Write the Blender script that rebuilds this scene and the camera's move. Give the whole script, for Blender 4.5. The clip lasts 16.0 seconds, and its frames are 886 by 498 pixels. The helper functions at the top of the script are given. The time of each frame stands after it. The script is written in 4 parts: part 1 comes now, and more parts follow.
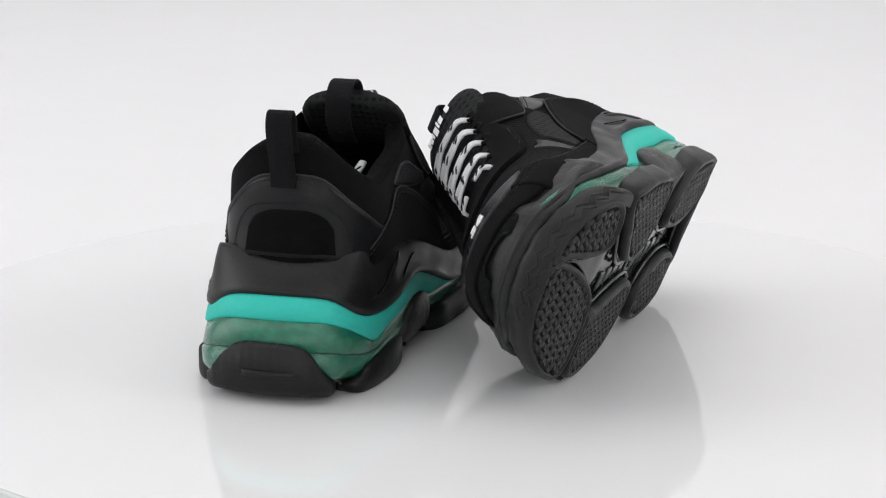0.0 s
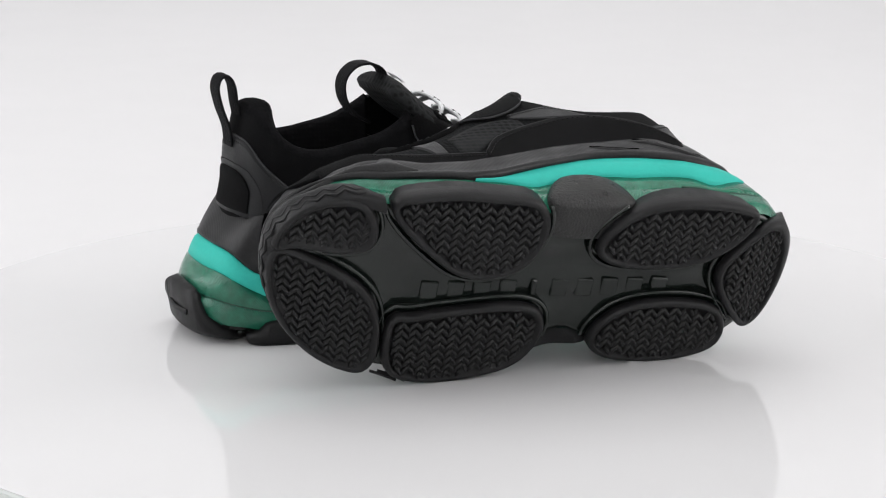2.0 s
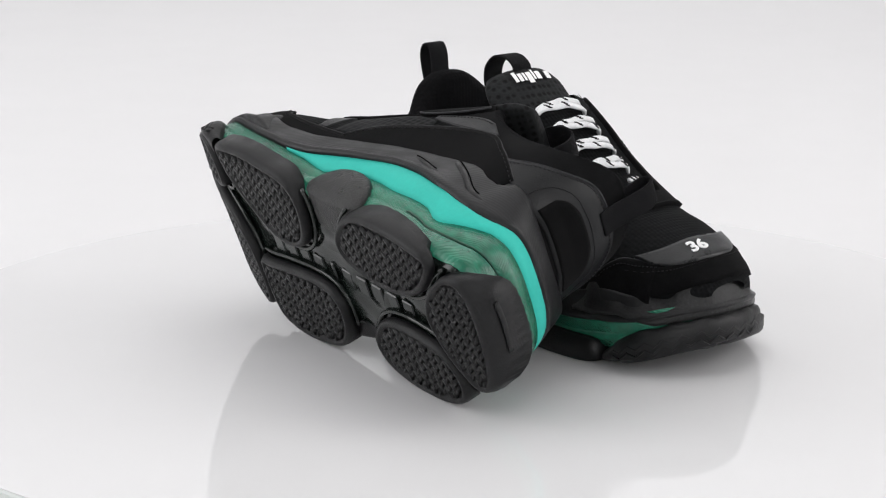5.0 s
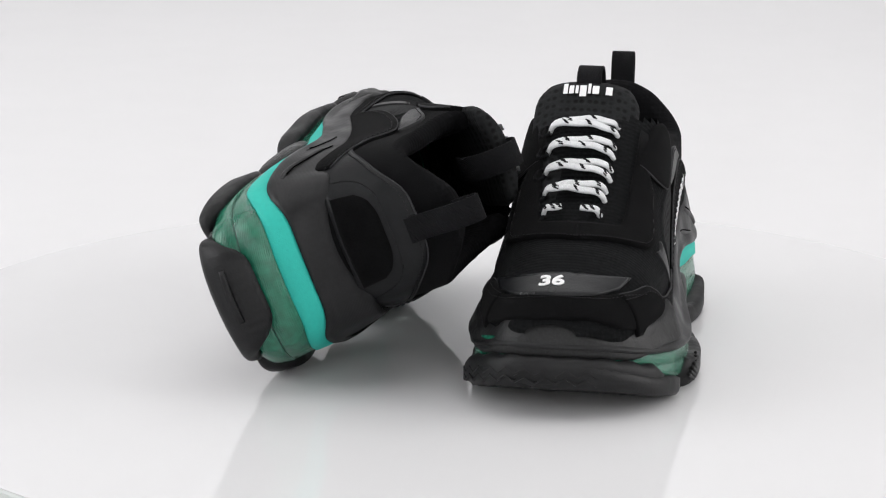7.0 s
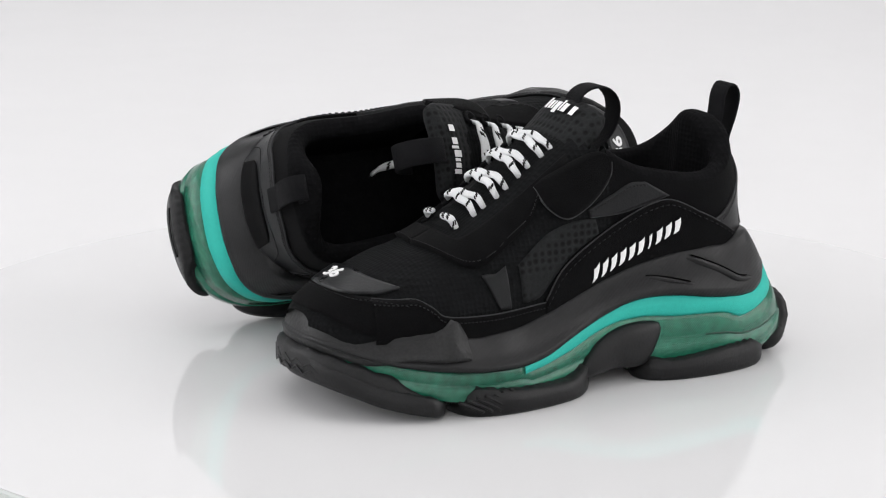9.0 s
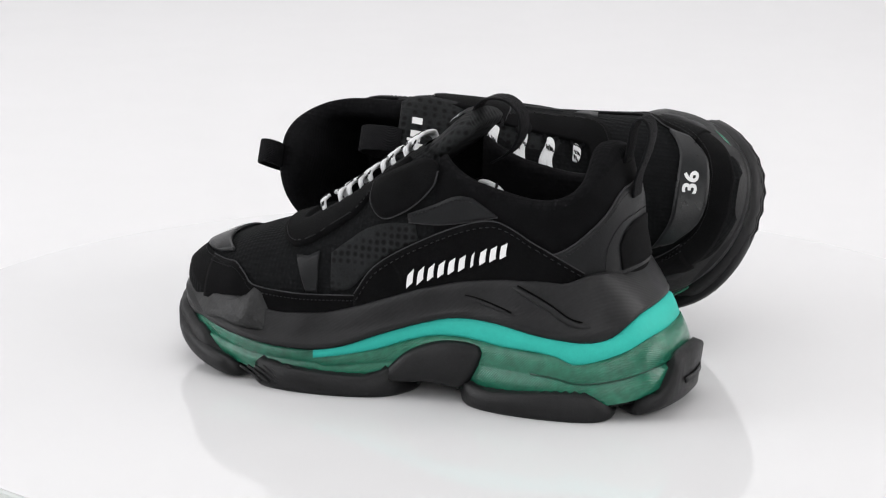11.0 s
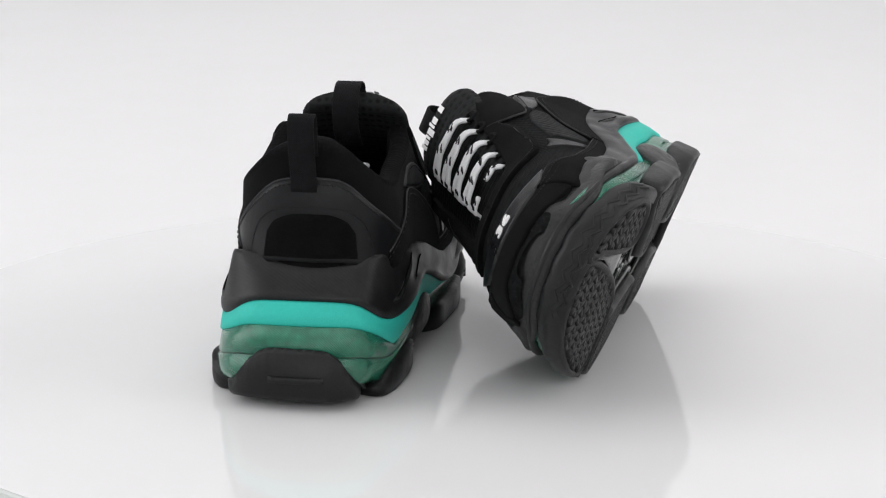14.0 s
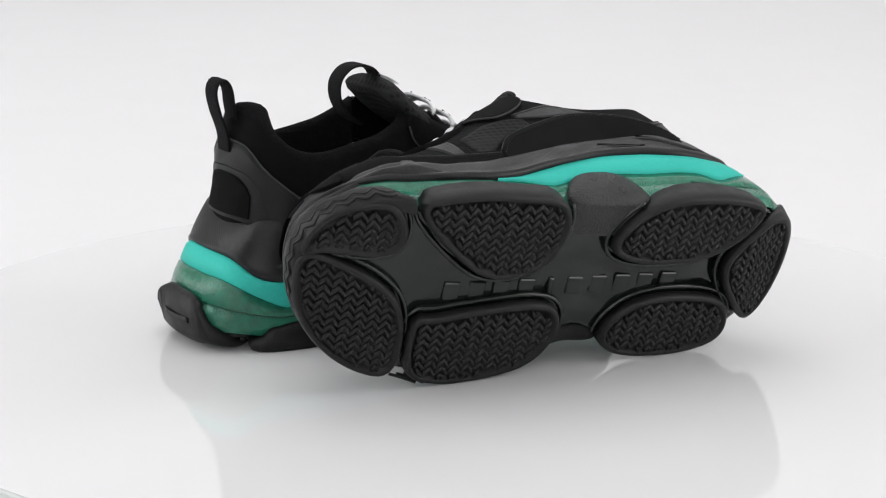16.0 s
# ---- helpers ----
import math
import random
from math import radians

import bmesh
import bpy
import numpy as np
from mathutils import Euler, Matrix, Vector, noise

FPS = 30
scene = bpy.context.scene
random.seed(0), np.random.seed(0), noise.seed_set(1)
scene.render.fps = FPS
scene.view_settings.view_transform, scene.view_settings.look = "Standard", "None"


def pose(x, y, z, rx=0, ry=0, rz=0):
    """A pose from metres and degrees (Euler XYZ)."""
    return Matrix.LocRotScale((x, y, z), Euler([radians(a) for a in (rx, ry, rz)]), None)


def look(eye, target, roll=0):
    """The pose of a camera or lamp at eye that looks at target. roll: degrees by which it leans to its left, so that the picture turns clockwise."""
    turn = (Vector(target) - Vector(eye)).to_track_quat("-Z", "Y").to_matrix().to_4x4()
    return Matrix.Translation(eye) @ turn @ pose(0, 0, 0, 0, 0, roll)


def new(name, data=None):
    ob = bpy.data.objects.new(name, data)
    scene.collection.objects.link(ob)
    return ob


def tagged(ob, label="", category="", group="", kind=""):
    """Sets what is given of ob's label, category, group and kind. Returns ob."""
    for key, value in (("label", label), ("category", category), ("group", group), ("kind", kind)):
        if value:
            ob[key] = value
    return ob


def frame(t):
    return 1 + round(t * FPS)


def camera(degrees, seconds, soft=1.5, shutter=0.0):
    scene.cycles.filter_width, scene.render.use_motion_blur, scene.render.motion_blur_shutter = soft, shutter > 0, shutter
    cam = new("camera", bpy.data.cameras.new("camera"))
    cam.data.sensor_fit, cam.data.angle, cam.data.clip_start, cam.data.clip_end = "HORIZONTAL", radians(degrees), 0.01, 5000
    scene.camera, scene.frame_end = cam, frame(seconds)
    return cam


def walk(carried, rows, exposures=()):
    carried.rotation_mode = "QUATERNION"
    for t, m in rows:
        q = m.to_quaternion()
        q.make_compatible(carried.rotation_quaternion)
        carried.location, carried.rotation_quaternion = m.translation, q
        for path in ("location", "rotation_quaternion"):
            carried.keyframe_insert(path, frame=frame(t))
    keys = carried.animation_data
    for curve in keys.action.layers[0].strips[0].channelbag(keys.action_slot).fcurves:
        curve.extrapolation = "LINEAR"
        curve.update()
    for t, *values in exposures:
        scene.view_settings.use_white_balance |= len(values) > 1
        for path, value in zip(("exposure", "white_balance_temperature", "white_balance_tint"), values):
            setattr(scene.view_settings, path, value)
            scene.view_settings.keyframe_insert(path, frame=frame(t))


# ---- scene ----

# ================= camera (still) =================
cam = camera(23.91, 16.0, soft=1.15)
EYE = Vector((0.0, -1.1117, 0.3281))
WAY = Vector((-0.0131, 0.96972, -0.2432))
CAM_POSE = look(EYE, EYE + WAY, 0.35)
walk(cam, [(0.0, CAM_POSE), (16.0, CAM_POSE)], [(0.0, 0.10), (8.0, 0.10), (10.0, 0.14), (10.8, 0.18), (12.8, 0.17), (13.6, 0.13), (14.6, 0.07), (15.2, 0.09), (16.0, 0.13)])

# ================= world, softbox and added fill lights ====
world = bpy.data.worlds.new("studio_world")
scene.world = world
world.use_nodes = True
world.node_tree.nodes["Background"].inputs[0].default_value = (0.95, 0.97, 1.0, 1)
world.node_tree.nodes["Background"].inputs[1].default_value = 0.25


def area_lamp(name, eye, target, w, h, power, colour):
    d = bpy.data.lights.new(name, "AREA")
    d.shape, d.size, d.size_y, d.energy, d.color = "RECTANGLE", w, h, power, colour
    ob = new(name, d)
    ob.matrix_basis = look(eye, target)
    return ob


area_lamp("softbox_lamp_top", (-0.1, 0.4, 2.1), (0, 0.45, 0), 2.6, 2.4, 19.6, (1.0, 0.99, 0.99))
# unseen fill lamps, added to even out the paper and lift the shadows
area_lamp("softbox_lamp_back", (0.0, 1.95, 1.7), (0, 1.75, 0.0), 3.0, 0.8, 7.4, (0.99, 0.99, 1.0))
area_lamp("softbox_lamp_left", (-1.9, -0.2, 0.9), (0, 0.1, 0.05), 1.7, 1.4, 20, (0.985, 0.985, 1.0))
area_lamp("softbox_lamp_right", (1.9, -0.2, 0.9), (0, 0.1, 0.05), 1.7, 1.4, 18.5, (1.0, 0.98, 0.975))
area_lamp("softbox_lamp_front", (0.2, -2.1, 0.95), (0, 0.1, 0.05), 2.0, 1.2, 11.5, (1.0, 1.0, 1.0))


# ================= materials =================
def material(name, base, rough=0.5, metal=0.0, spec=0.5, var=0.15, var_scale=60.0, bump=0.0, bump_scale=900.0,
             kind="noise", trans=0.0, sheen=0.0, coat=0.0, rough_var=0.0, ior=1.45):
    """Principled surface: colour varied at two scales, fine relief of the chosen kind."""
    m = bpy.data.materials.new(name)
    m.use_nodes = True
    nt = m.node_tree
    b = nt.nodes["Principled BSDF"]
    b.inputs["Roughness"].default_value = rough
    b.inputs["Metallic"].default_value = metal
    b.inputs["Specular IOR Level"].default_value = spec
    b.inputs["IOR"].default_value = ior
    b.inputs["Transmission Weight"].default_value = trans
    b.inputs["Sheen Weight"].default_value = sheen
    b.inputs["Sheen Roughness"].default_value = 0.6
    b.inputs["Coat Weight"].default_value = coat
    b.inputs["Coat Roughness"].default_value = 0.15
    tc = nt.nodes.new("ShaderNodeTexCoord")

    def noise_at(scale, detail):
        n = nt.nodes.new("ShaderNodeTexNoise")
        n.inputs["Scale"].default_value, n.inputs["Detail"].default_value = scale, detail
        nt.links.new(tc.outputs["Object"], n.inputs["Vector"])
        return n
    big, small = noise_at(var_scale, 4), noise_at(var_scale * 9, 3)
    add = nt.nodes.new("ShaderNodeMath")
    add.operation = "MULTIPLY_ADD"
    add.inputs[1].default_value = 0.5
    nt.links.new(small.outputs["Fac"], add.inputs[0])
    half = nt.nodes.new("ShaderNodeMath")
    half.operation = "MULTIPLY"
    half.inputs[1].default_value = 0.5
    nt.links.new(big.outputs["Fac"], half.inputs[0])
    nt.links.new(half.outputs[0], add.inputs[2])
    ramp = nt.nodes.new("ShaderNodeMapRange")
    ramp.inputs["From Min"].default_value, ramp.inputs["From Max"].default_value = 0.3, 0.7
    ramp.inputs["To Min"].default_value, ramp.inputs["To Max"].default_value = 1 - var, 1 + var
    nt.links.new(add.outputs[0], ramp.inputs["Value"])
    mul = nt.nodes.new("ShaderNodeVectorMath")
    mul.operation = "SCALE"
    mul.inputs[0].default_value = base
    nt.links.new(ramp.outputs[0], mul.inputs["Scale"])
    nt.links.new(mul.outputs[0], b.inputs["Base Color"])
    if rough_var:
        rr = nt.nodes.new("ShaderNodeMapRange")
        rr.inputs["From Min"].default_value, rr.inputs["From Max"].default_value = 0.3, 0.7
        rr.inputs["To Min"].default_value, rr.inputs["To Max"].default_value = max(rough - rough_var, 0.02), rough + rough_var
        nt.links.new(big.outputs["Fac"], rr.inputs["Value"])
        nt.links.new(rr.outputs[0], b.inputs["Roughness"])
    if bump:
        bp = nt.nodes.new("ShaderNodeBump")
        bp.inputs["Strength"].default_value, bp.inputs["Distance"].default_value = bump, 0.0006
        if kind in ("mesh", "pores"):
            v = nt.nodes.new("ShaderNodeTexVoronoi")
            v.inputs["Scale"].default_value = bump_scale
            v.inputs["Randomness"].default_value = 0.15
            nt.links.new(tc.outputs["Object"], v.inputs["Vector"])
            nt.links.new(v.outputs["Distance"], bp.inputs["Height"])
        # pores also darken the base colour at each hole, painting the shade inside
        if kind == "pores":
            pore = nt.nodes.new("ShaderNodeMapRange")
            pore.inputs["From Min"].default_value, pore.inputs["From Max"].default_value = 0.22, 0.46
            pore.inputs["To Min"].default_value, pore.inputs["To Max"].default_value = 0.15, 1.25
            nt.links.new(v.outputs["Distance"], pore.inputs["Value"])
            both = nt.nodes.new("ShaderNodeMath")
            both.operation = "MULTIPLY"
            nt.links.new(pore.outputs[0], both.inputs[0])
            nt.links.new(ramp.outputs[0], both.inputs[1])
            nt.links.new(both.outputs[0], mul.inputs["Scale"])
        if kind == "ribs":
            w = nt.nodes.new("ShaderNodeTexWave")
            w.bands_direction = "DIAGONAL"
            w.inputs["Scale"].default_value = bump_scale
            w.inputs["Distortion"].default_value = 1.5
            nt.links.new(tc.outputs["Object"], w.inputs["Vector"])
            nt.links.new(w.outputs["Fac"], bp.inputs["Height"])
        if kind == "noise":
            n = noise_at(bump_scale, 3)
            nt.links.new(n.outputs["Fac"], bp.inputs["Height"])
        nt.links.new(bp.outputs[0], b.inputs["Normal"])
    return m


M_ACRYLIC = material("white_acrylic", (0.690, 0.687, 0.694), 0.05, spec=0.36, var=0.008, var_scale=3, rough_var=0.02)
M_ACRYLIC_EDGE = material("sawn_acrylic_edge", (0.58, 0.61, 0.59), 0.45, spec=0.4, var=0.05, var_scale=20)
M_PAPER = material("white_backdrop_paper", (0.684, 0.680, 0.687), 0.7, spec=0.2, var=0.012, var_scale=2)
M_WALL = material("white_bounce_shell", (0.78, 0.78, 0.78), 0.8, spec=0.2, var=0.02, var_scale=2)
M_SUEDE = material("black_suede", (0.0035, 0.0035, 0.0038), 0.97, spec=0.04, var=0.45, var_scale=90, bump=0.5, bump_scale=1800, sheen=0.02)
M_KNIT = material("black_neoprene", (0.0038, 0.0038, 0.0042), 0.95, spec=0.05, var=0.35, var_scale=120, bump=0.4, bump_scale=1500, sheen=0.02)
M_MESH = material("black_spacer_mesh", (0.0050, 0.0054, 0.0058), 0.85, spec=0.10, var=0.3, var_scale=100, bump=1.0, bump_scale=420, kind="mesh")
M_LEATHER = material("black_leather", (0.0056, 0.0060, 0.0068), 0.42, spec=0.25, var=0.25, var_scale=70, bump=0.25, bump_scale=1100, rough_var=0.08)
M_GREY = material("dark_grey_leather", (0.0075, 0.0081, 0.009), 0.33, spec=0.36, var=0.3, var_scale=80, bump=0.25, bump_scale=900, rough_var=0.1)
M_RUBBER = material("charcoal_rubber", (0.0085, 0.0086, 0.0092), 0.44, spec=0.30, var=0.35, var_scale=60, bump=0.25, bump_scale=700, rough_var=0.12)
M_RIBBED = material("charcoal_ribbed_rubber", (0.0098, 0.0099, 0.0106), 0.44, spec=0.30, var=0.35, var_scale=45, bump=0.08, bump_scale=240, kind="ribs", rough_var=0.12)
M_PAD = material("black_outsole_rubber", (0.0082, 0.0083, 0.0089), 0.46, spec=0.30, var=0.3, var_scale=70, bump=0.3, bump_scale=1000, rough_var=0.1)
M_SCUFF = material("scuffed_grey_rubber", (0.017, 0.0172, 0.0168), 0.40, spec=0.42, var=0.95, var_scale=150, bump=1.0, bump_scale=900, rough_var=0.15)
M_PLATE = material("glossy_black_sole_plate", (0.0085, 0.0115, 0.010), 0.16, spec=0.55, var=0.5, var_scale=40, bump=0.35, bump_scale=45, rough_var=0.08)
M_AQUA = material("aqua_foam", (0.028, 0.445, 0.372), 0.6, spec=0.3, var=0.07, var_scale=50, bump=0.25, bump_scale=1200)
M_CLEAR = material("translucent_green_sole", (0.024, 0.205, 0.124), 0.15, spec=0.5, var=0.40, var_scale=22, bump=0.26, bump_scale=420, kind="ribs", trans=0.32, rough_var=0.06, coat=0.2)
M_LINING = material("black_mesh_lining", (0.005, 0.005, 0.0055), 0.92, spec=0.06, var=0.3, var_scale=120, bump=0.9, bump_scale=380, kind="mesh")
M_TAPE = material("black_woven_tape", (0.006, 0.006, 0.007), 0.8, spec=0.15, var=0.3, var_scale=150, bump=0.7, bump_scale=700, kind="ribs")
M_WHITE = material("white_lace_cotton", (0.84, 0.85, 0.86), 0.85, spec=0.2, var=0.08, var_scale=150, bump=0.6, bump_scale=1100, kind="ribs")
M_FLECK = material("black_lace_fleck", (0.014, 0.014, 0.015), 0.85, spec=0.2, var=0.2)
M_PRINT = material("white_print", (0.80, 0.80, 0.80), 0.5, spec=0.3, var=0.03)
M_THREAD = material("charcoal_thread", (0.0075, 0.0075, 0.0083), 0.7, spec=0.3, var=0.2)
M_EDGE = material("grey_cut_leather_edge", (0.027, 0.027, 0.029), 0.7, spec=0.3, var=0.5, var_scale=200)
M_BUMPER = material("worn_toe_rubber", (0.0125, 0.0127, 0.0131), 0.46, spec=0.34, var=0.6, var_scale=80, bump=0.5, bump_scale=500, rough_var=0.14)
M_DOTS = material("black_perforated_mesh", (0.0095, 0.0101, 0.0106), 0.8, spec=0.18, var=0.3, var_scale=100, bump=1.0, bump_scale=260, kind="pores")
M_GROOVE_SHADE = material("groove_shade_green", (0.006, 0.050, 0.030), 0.3, spec=0.4, var=0.2)
M_CREASE_SHADE = material("crease_shade_black", (0.0025, 0.0025, 0.0027), 0.9, spec=0.03, var=0.2)

# ================= turntable, backdrop, studio =================


def link_mesh(name, bm, mat, parent=None, label="", smooth=True):
    me = bpy.data.meshes.new(name)
    bm.to_mesh(me)
    bm.free()
    for p in me.polygons:
        p.use_smooth = smooth
    me.materials.append(mat)
    ob = new(name, me)
    if parent is not None:
        ob.parent = parent
    if label:
        ob["label"] = label
    return ob


def part(name, bm, mat, parent, label="", smooth=True):
    return link_mesh(name, bm, mat, parent, label, smooth)


def spun(profile, n):
    """A solid of revolution about z from (radius, height) pairs."""
    bm = bmesh.new()
    rings = []
    for r, z in profile:
        if r < 1e-6:
            rings.append([bm.verts.new((0, 0, z))])
        else:
            rings.append([bm.verts.new((r * math.cos(2 * math.pi * i / n), r * math.sin(2 * math.pi * i / n), z)) for i in range(n)])
    for a, b in zip(rings, rings[1:]):
        for i in range(n):
            j = (i + 1) % n
            vs = [a[i % len(a)], a[j % len(a)], b[j % len(b)], b[i % len(b)]]
            vs = list(dict.fromkeys(vs))
            bm.faces.new(vs)
    bmesh.ops.recalc_face_normals(bm, faces=bm.faces)
    return bm


DISC_R = 0.321
turntable = tagged(new("turntable"), "round glossy white acrylic turntable on the backdrop paper", "turntable")
part("platter", spun([(0, -0.010), (DISC_R - 0.001, -0.010), (DISC_R - 0.001, 0.0), (0.2, 0.0), (0, 0.0)], 160), M_ACRYLIC, turntable, smooth=False)
part("edge_band", spun([(DISC_R - 0.0008, -0.0095), (DISC_R, -0.009), (DISC_R, -0.0015), (DISC_R - 0.0008, -0.0004)], 160), M_ACRYLIC_EDGE, turntable, "pale green-grey sawn edge", smooth=False)
part("base", spun([(0, -0.0295), (0.12, -0.0295), (0.12, -0.0101), (0, -0.0101)], 64), M_PAPER, turntable, smooth=False)

# seamless paper sweep: floor, curve, rising back
bm = bmesh.new()
sweep = [(-2.2, -0.03), (1.6, -0.03)] + [(1.6 + 0.9 * math.sin(a), -0.03 + 0.9 - 0.9 * math.cos(a)) for a in [math.pi / 2 * i / 14 for i in range(1, 15)]] + [(2.5, 2.2)]
cols = [[bm.verts.new((x, y, z)) for y, z in sweep] for x in (-2.3, 2.3)]
for i in range(len(sweep) - 1):
    bm.faces.new((cols[0][i], cols[1][i], cols[1][i + 1], cols[0][i + 1]))
tagged(link_mesh("backdrop", bm, M_PAPER), "seamless white paper backdrop sweeping up behind the turntable", "backdrop", kind="structure")


def slab(name, lo, hi, mat, label, category):
    bm = bmesh.new()
    bmesh.ops.create_cube(bm, size=1)
    for v in bm.verts:
        v.co = Vector([lo[k] + (v.co[k] + 0.5) * (hi[k] - lo[k]) for k in range(3)])
    return tagged(link_mesh(name, bm, mat, smooth=False), label, category, kind="structure")


slab("floor", (-2.5, -2.5, -0.16), (2.5, 2.8, -0.06), M_WALL, "pale studio floor under the paper", "floor")
# walls and ceiling out of view, added to throw lamp light back
slab("wall_west", (-2.6, -2.5, -0.06), (-2.5, 2.8, 2.4), M_WALL, "unseen white wall added to bounce light", "wall")
slab("wall_east", (2.5, -2.5, -0.06), (2.6, 2.8, 2.4), M_WALL, "unseen white wall added to bounce light", "wall")
slab("wall_north", (-2.6, 2.8, -0.06), (2.6, 2.9, 2.4), M_WALL, "unseen white wall added to bounce light", "wall")
slab("wall_south", (-2.6, -2.6, -0.06), (2.6, -2.5, 2.4), M_WALL, "unseen white wall added to bounce light", "wall")
slab("ceiling", (-2.6, -2.6, 2.4), (2.6, 2.9, 2.5), M_WALL, "unseen white ceiling added to bounce light", "ceiling")

# ================= the shoe: profiles =================
# Left shoe in its own space: +y to the toe, -x the outer side, z up, in metres.


def table(ks, vs):
    def f(y):
        return float(np.interp(y, ks, vs))
    return f


def smooth_table(ks, vs, reach=0.006):
    g = table(ks, vs)
    return lambda y: sum(g(y + reach * k) for k in (-1, -0.5, 0, 0.5, 1)) / 5


OUT_Y = [-0.004, 0.0, 0.008, 0.027, 0.055, 0.08, 0.105, 0.13, 0.155, 0.18, 0.205, 0.23, 0.25, 0.268, 0.282, 0.290, 0.293]
OUT_LAT = [0.014, 0.029, 0.042, 0.052, 0.055, 0.053, 0.049, 0.048, 0.053, 0.059, 0.061, 0.058, 0.051, 0.040, 0.026, 0.012, -0.001]
OUT_MED = [0.009, 0.023, 0.035, 0.044, 0.048, 0.049, 0.048, 0.048, 0.051, 0.055, 0.057, 0.055, 0.052, 0.045, 0.034, 0.023, 0.012]
out_lat, out_med = smooth_table(OUT_Y, OUT_LAT, 0.004), smooth_table(OUT_Y, OUT_MED, 0.004)


def resample(pts, n, closed=True):
    pts = [Vector(p) for p in pts]
    if closed:
        pts = pts + [pts[0]]
    acc = [0.0]
    for a, b in zip(pts, pts[1:]):
        acc.append(acc[-1] + (b - a).length)
    res = []
    for i in range(n):
        d = acc[-1] * i / (n if closed else n - 1)
        res.append(Vector([float(np.interp(d, acc, [p[k] for p in pts])) for k in range(len(pts[0]))]))
    return res


def rounded(pts, n, passes=2):
    """A closed outline through pts with its corners cut round."""
    pts = [Vector(p) for p in pts]
    for _ in range(passes):
        nxt = []
        for i, p in enumerate(pts):
            q = pts[(i + 1) % len(pts)]
            nxt += [p * 0.75 + q * 0.25, p * 0.25 + q * 0.75]
        pts = nxt
    return resample(pts, n)


NU = 144
OUTLINE = rounded([(-OUT_LAT[i], OUT_Y[i]) for i in range(17)] + [(OUT_MED[i], OUT_Y[i]) for i in range(16, -1, -1)], NU, 1)
NORMAL = []
for i in range(NU):
    d = OUTLINE[(i + 2) % NU] - OUTLINE[i - 2]
    n = Vector((-d.y, d.x)).normalized()
    NORMAL.append(n)

spring = smooth_table([0.0, 0.01, 0.02, 0.035, 0.222, 0.236, 0.252, 0.264, 0.276, 0.292], [0.0045, 0.0035, 0.002, 0.0, 0.0, 0.002, 0.0065, 0.0105, 0.0150, 0.0200], 0.004)
mid_low = smooth_table([0.0, 0.010, 0.02, 0.03, 0.045, 0.070, 0.092, 0.109, 0.120, 0.137, 0.154, 0.171, 0.188, 0.211, 0.234, 0.254, 0.277, 0.295],
                       [0.0510, 0.0450, 0.0402, 0.0386, 0.0383, 0.040, 0.0435, 0.044, 0.0425, 0.037, 0.031, 0.024, 0.021, 0.0215, 0.024, 0.029, 0.036, 0.040], 0.005)
aqua_low = smooth_table([0.0, 0.012, 0.022, 0.032, 0.042, 0.050, 0.058, 0.072, 0.092, 0.109, 0.126, 0.140, 0.154, 0.171, 0.192],
                        [0.0395, 0.0350, 0.0322, 0.0300, 0.0282, 0.027, 0.031, 0.032, 0.032, 0.034, 0.033, 0.029, 0.0235, 0.0195, 0.016], 0.004)
mid_top = smooth_table([0.0, 0.03, 0.045, 0.055, 0.07, 0.093, 0.112, 0.132, 0.149, 0.166, 0.183, 0.212, 0.24, 0.254, 0.273, 0.286, 0.295],
                       [0.0715, 0.0715, 0.069, 0.066, 0.0665, 0.065, 0.062, 0.0565, 0.050, 0.0435, 0.039, 0.037, 0.043, 0.043, 0.046, 0.053, 0.054], 0.004)
AQUA_END = 0.185


def tucked_in(y, z):
    """How far the inner wall of the sole stands inside the outline at a height."""
    along = min(1.0, max(0.0, y / 0.02)) * min(1.0, max(0.0, (0.264 - y) / 0.03))
    return 0.0075 * along * min(1.0, max(0.0, (0.037 - z) / 0.030))


def ring(inset, zs, back=0.0, low=0.0, deep=0.0):
    """A ring of the sole: the outline moved in by inset(y), at height zs(y); back draws the heel forward."""
    res = []
    for p, n in zip(OUTLINE, NORMAL):
        d = inset(p) if callable(inset) else inset
        if low:
            d += low * math.exp(-((p.y - 0.128) / 0.014) ** 2)
        q = p + n * d * INWARD
        w = max(0.0, 1 - p.y / 0.07) ** 1.5
        # the inner side carries a thicker foam band
        drop = deep * min(1.0, max(0.0, (p.y - 0.012) / 0.03)) * min(1.0, max(0.0, (0.168 - p.y) / 0.02)) if p.x > 0 else 0.0
        if deep and p.x > 0 and p.y > 0.15:  # and tapers off towards the ball
            drop -= deep / 0.0038 * 0.0042 * min(1.0, (p.y - 0.15) / 0.035)
        if p.x > 0.012:
            q = q + n * tucked_in(p.y, zs(p.y) - drop) * INWARD
        # the heel's corners round off where the wall is drawn forward
        round_in = back if back < 0.019 else max(0.0, 0.019 - (back - 0.019) * 1.5)
        res.append(Vector((q.x * (1 - 4.5 * round_in * w), q.y + back * w, zs(p.y) - drop)))
    return res


INWARD = 1.0 if (NORMAL[0] @ (Vector((0, 0.14)) - OUTLINE[0])) > 0 else -1.0


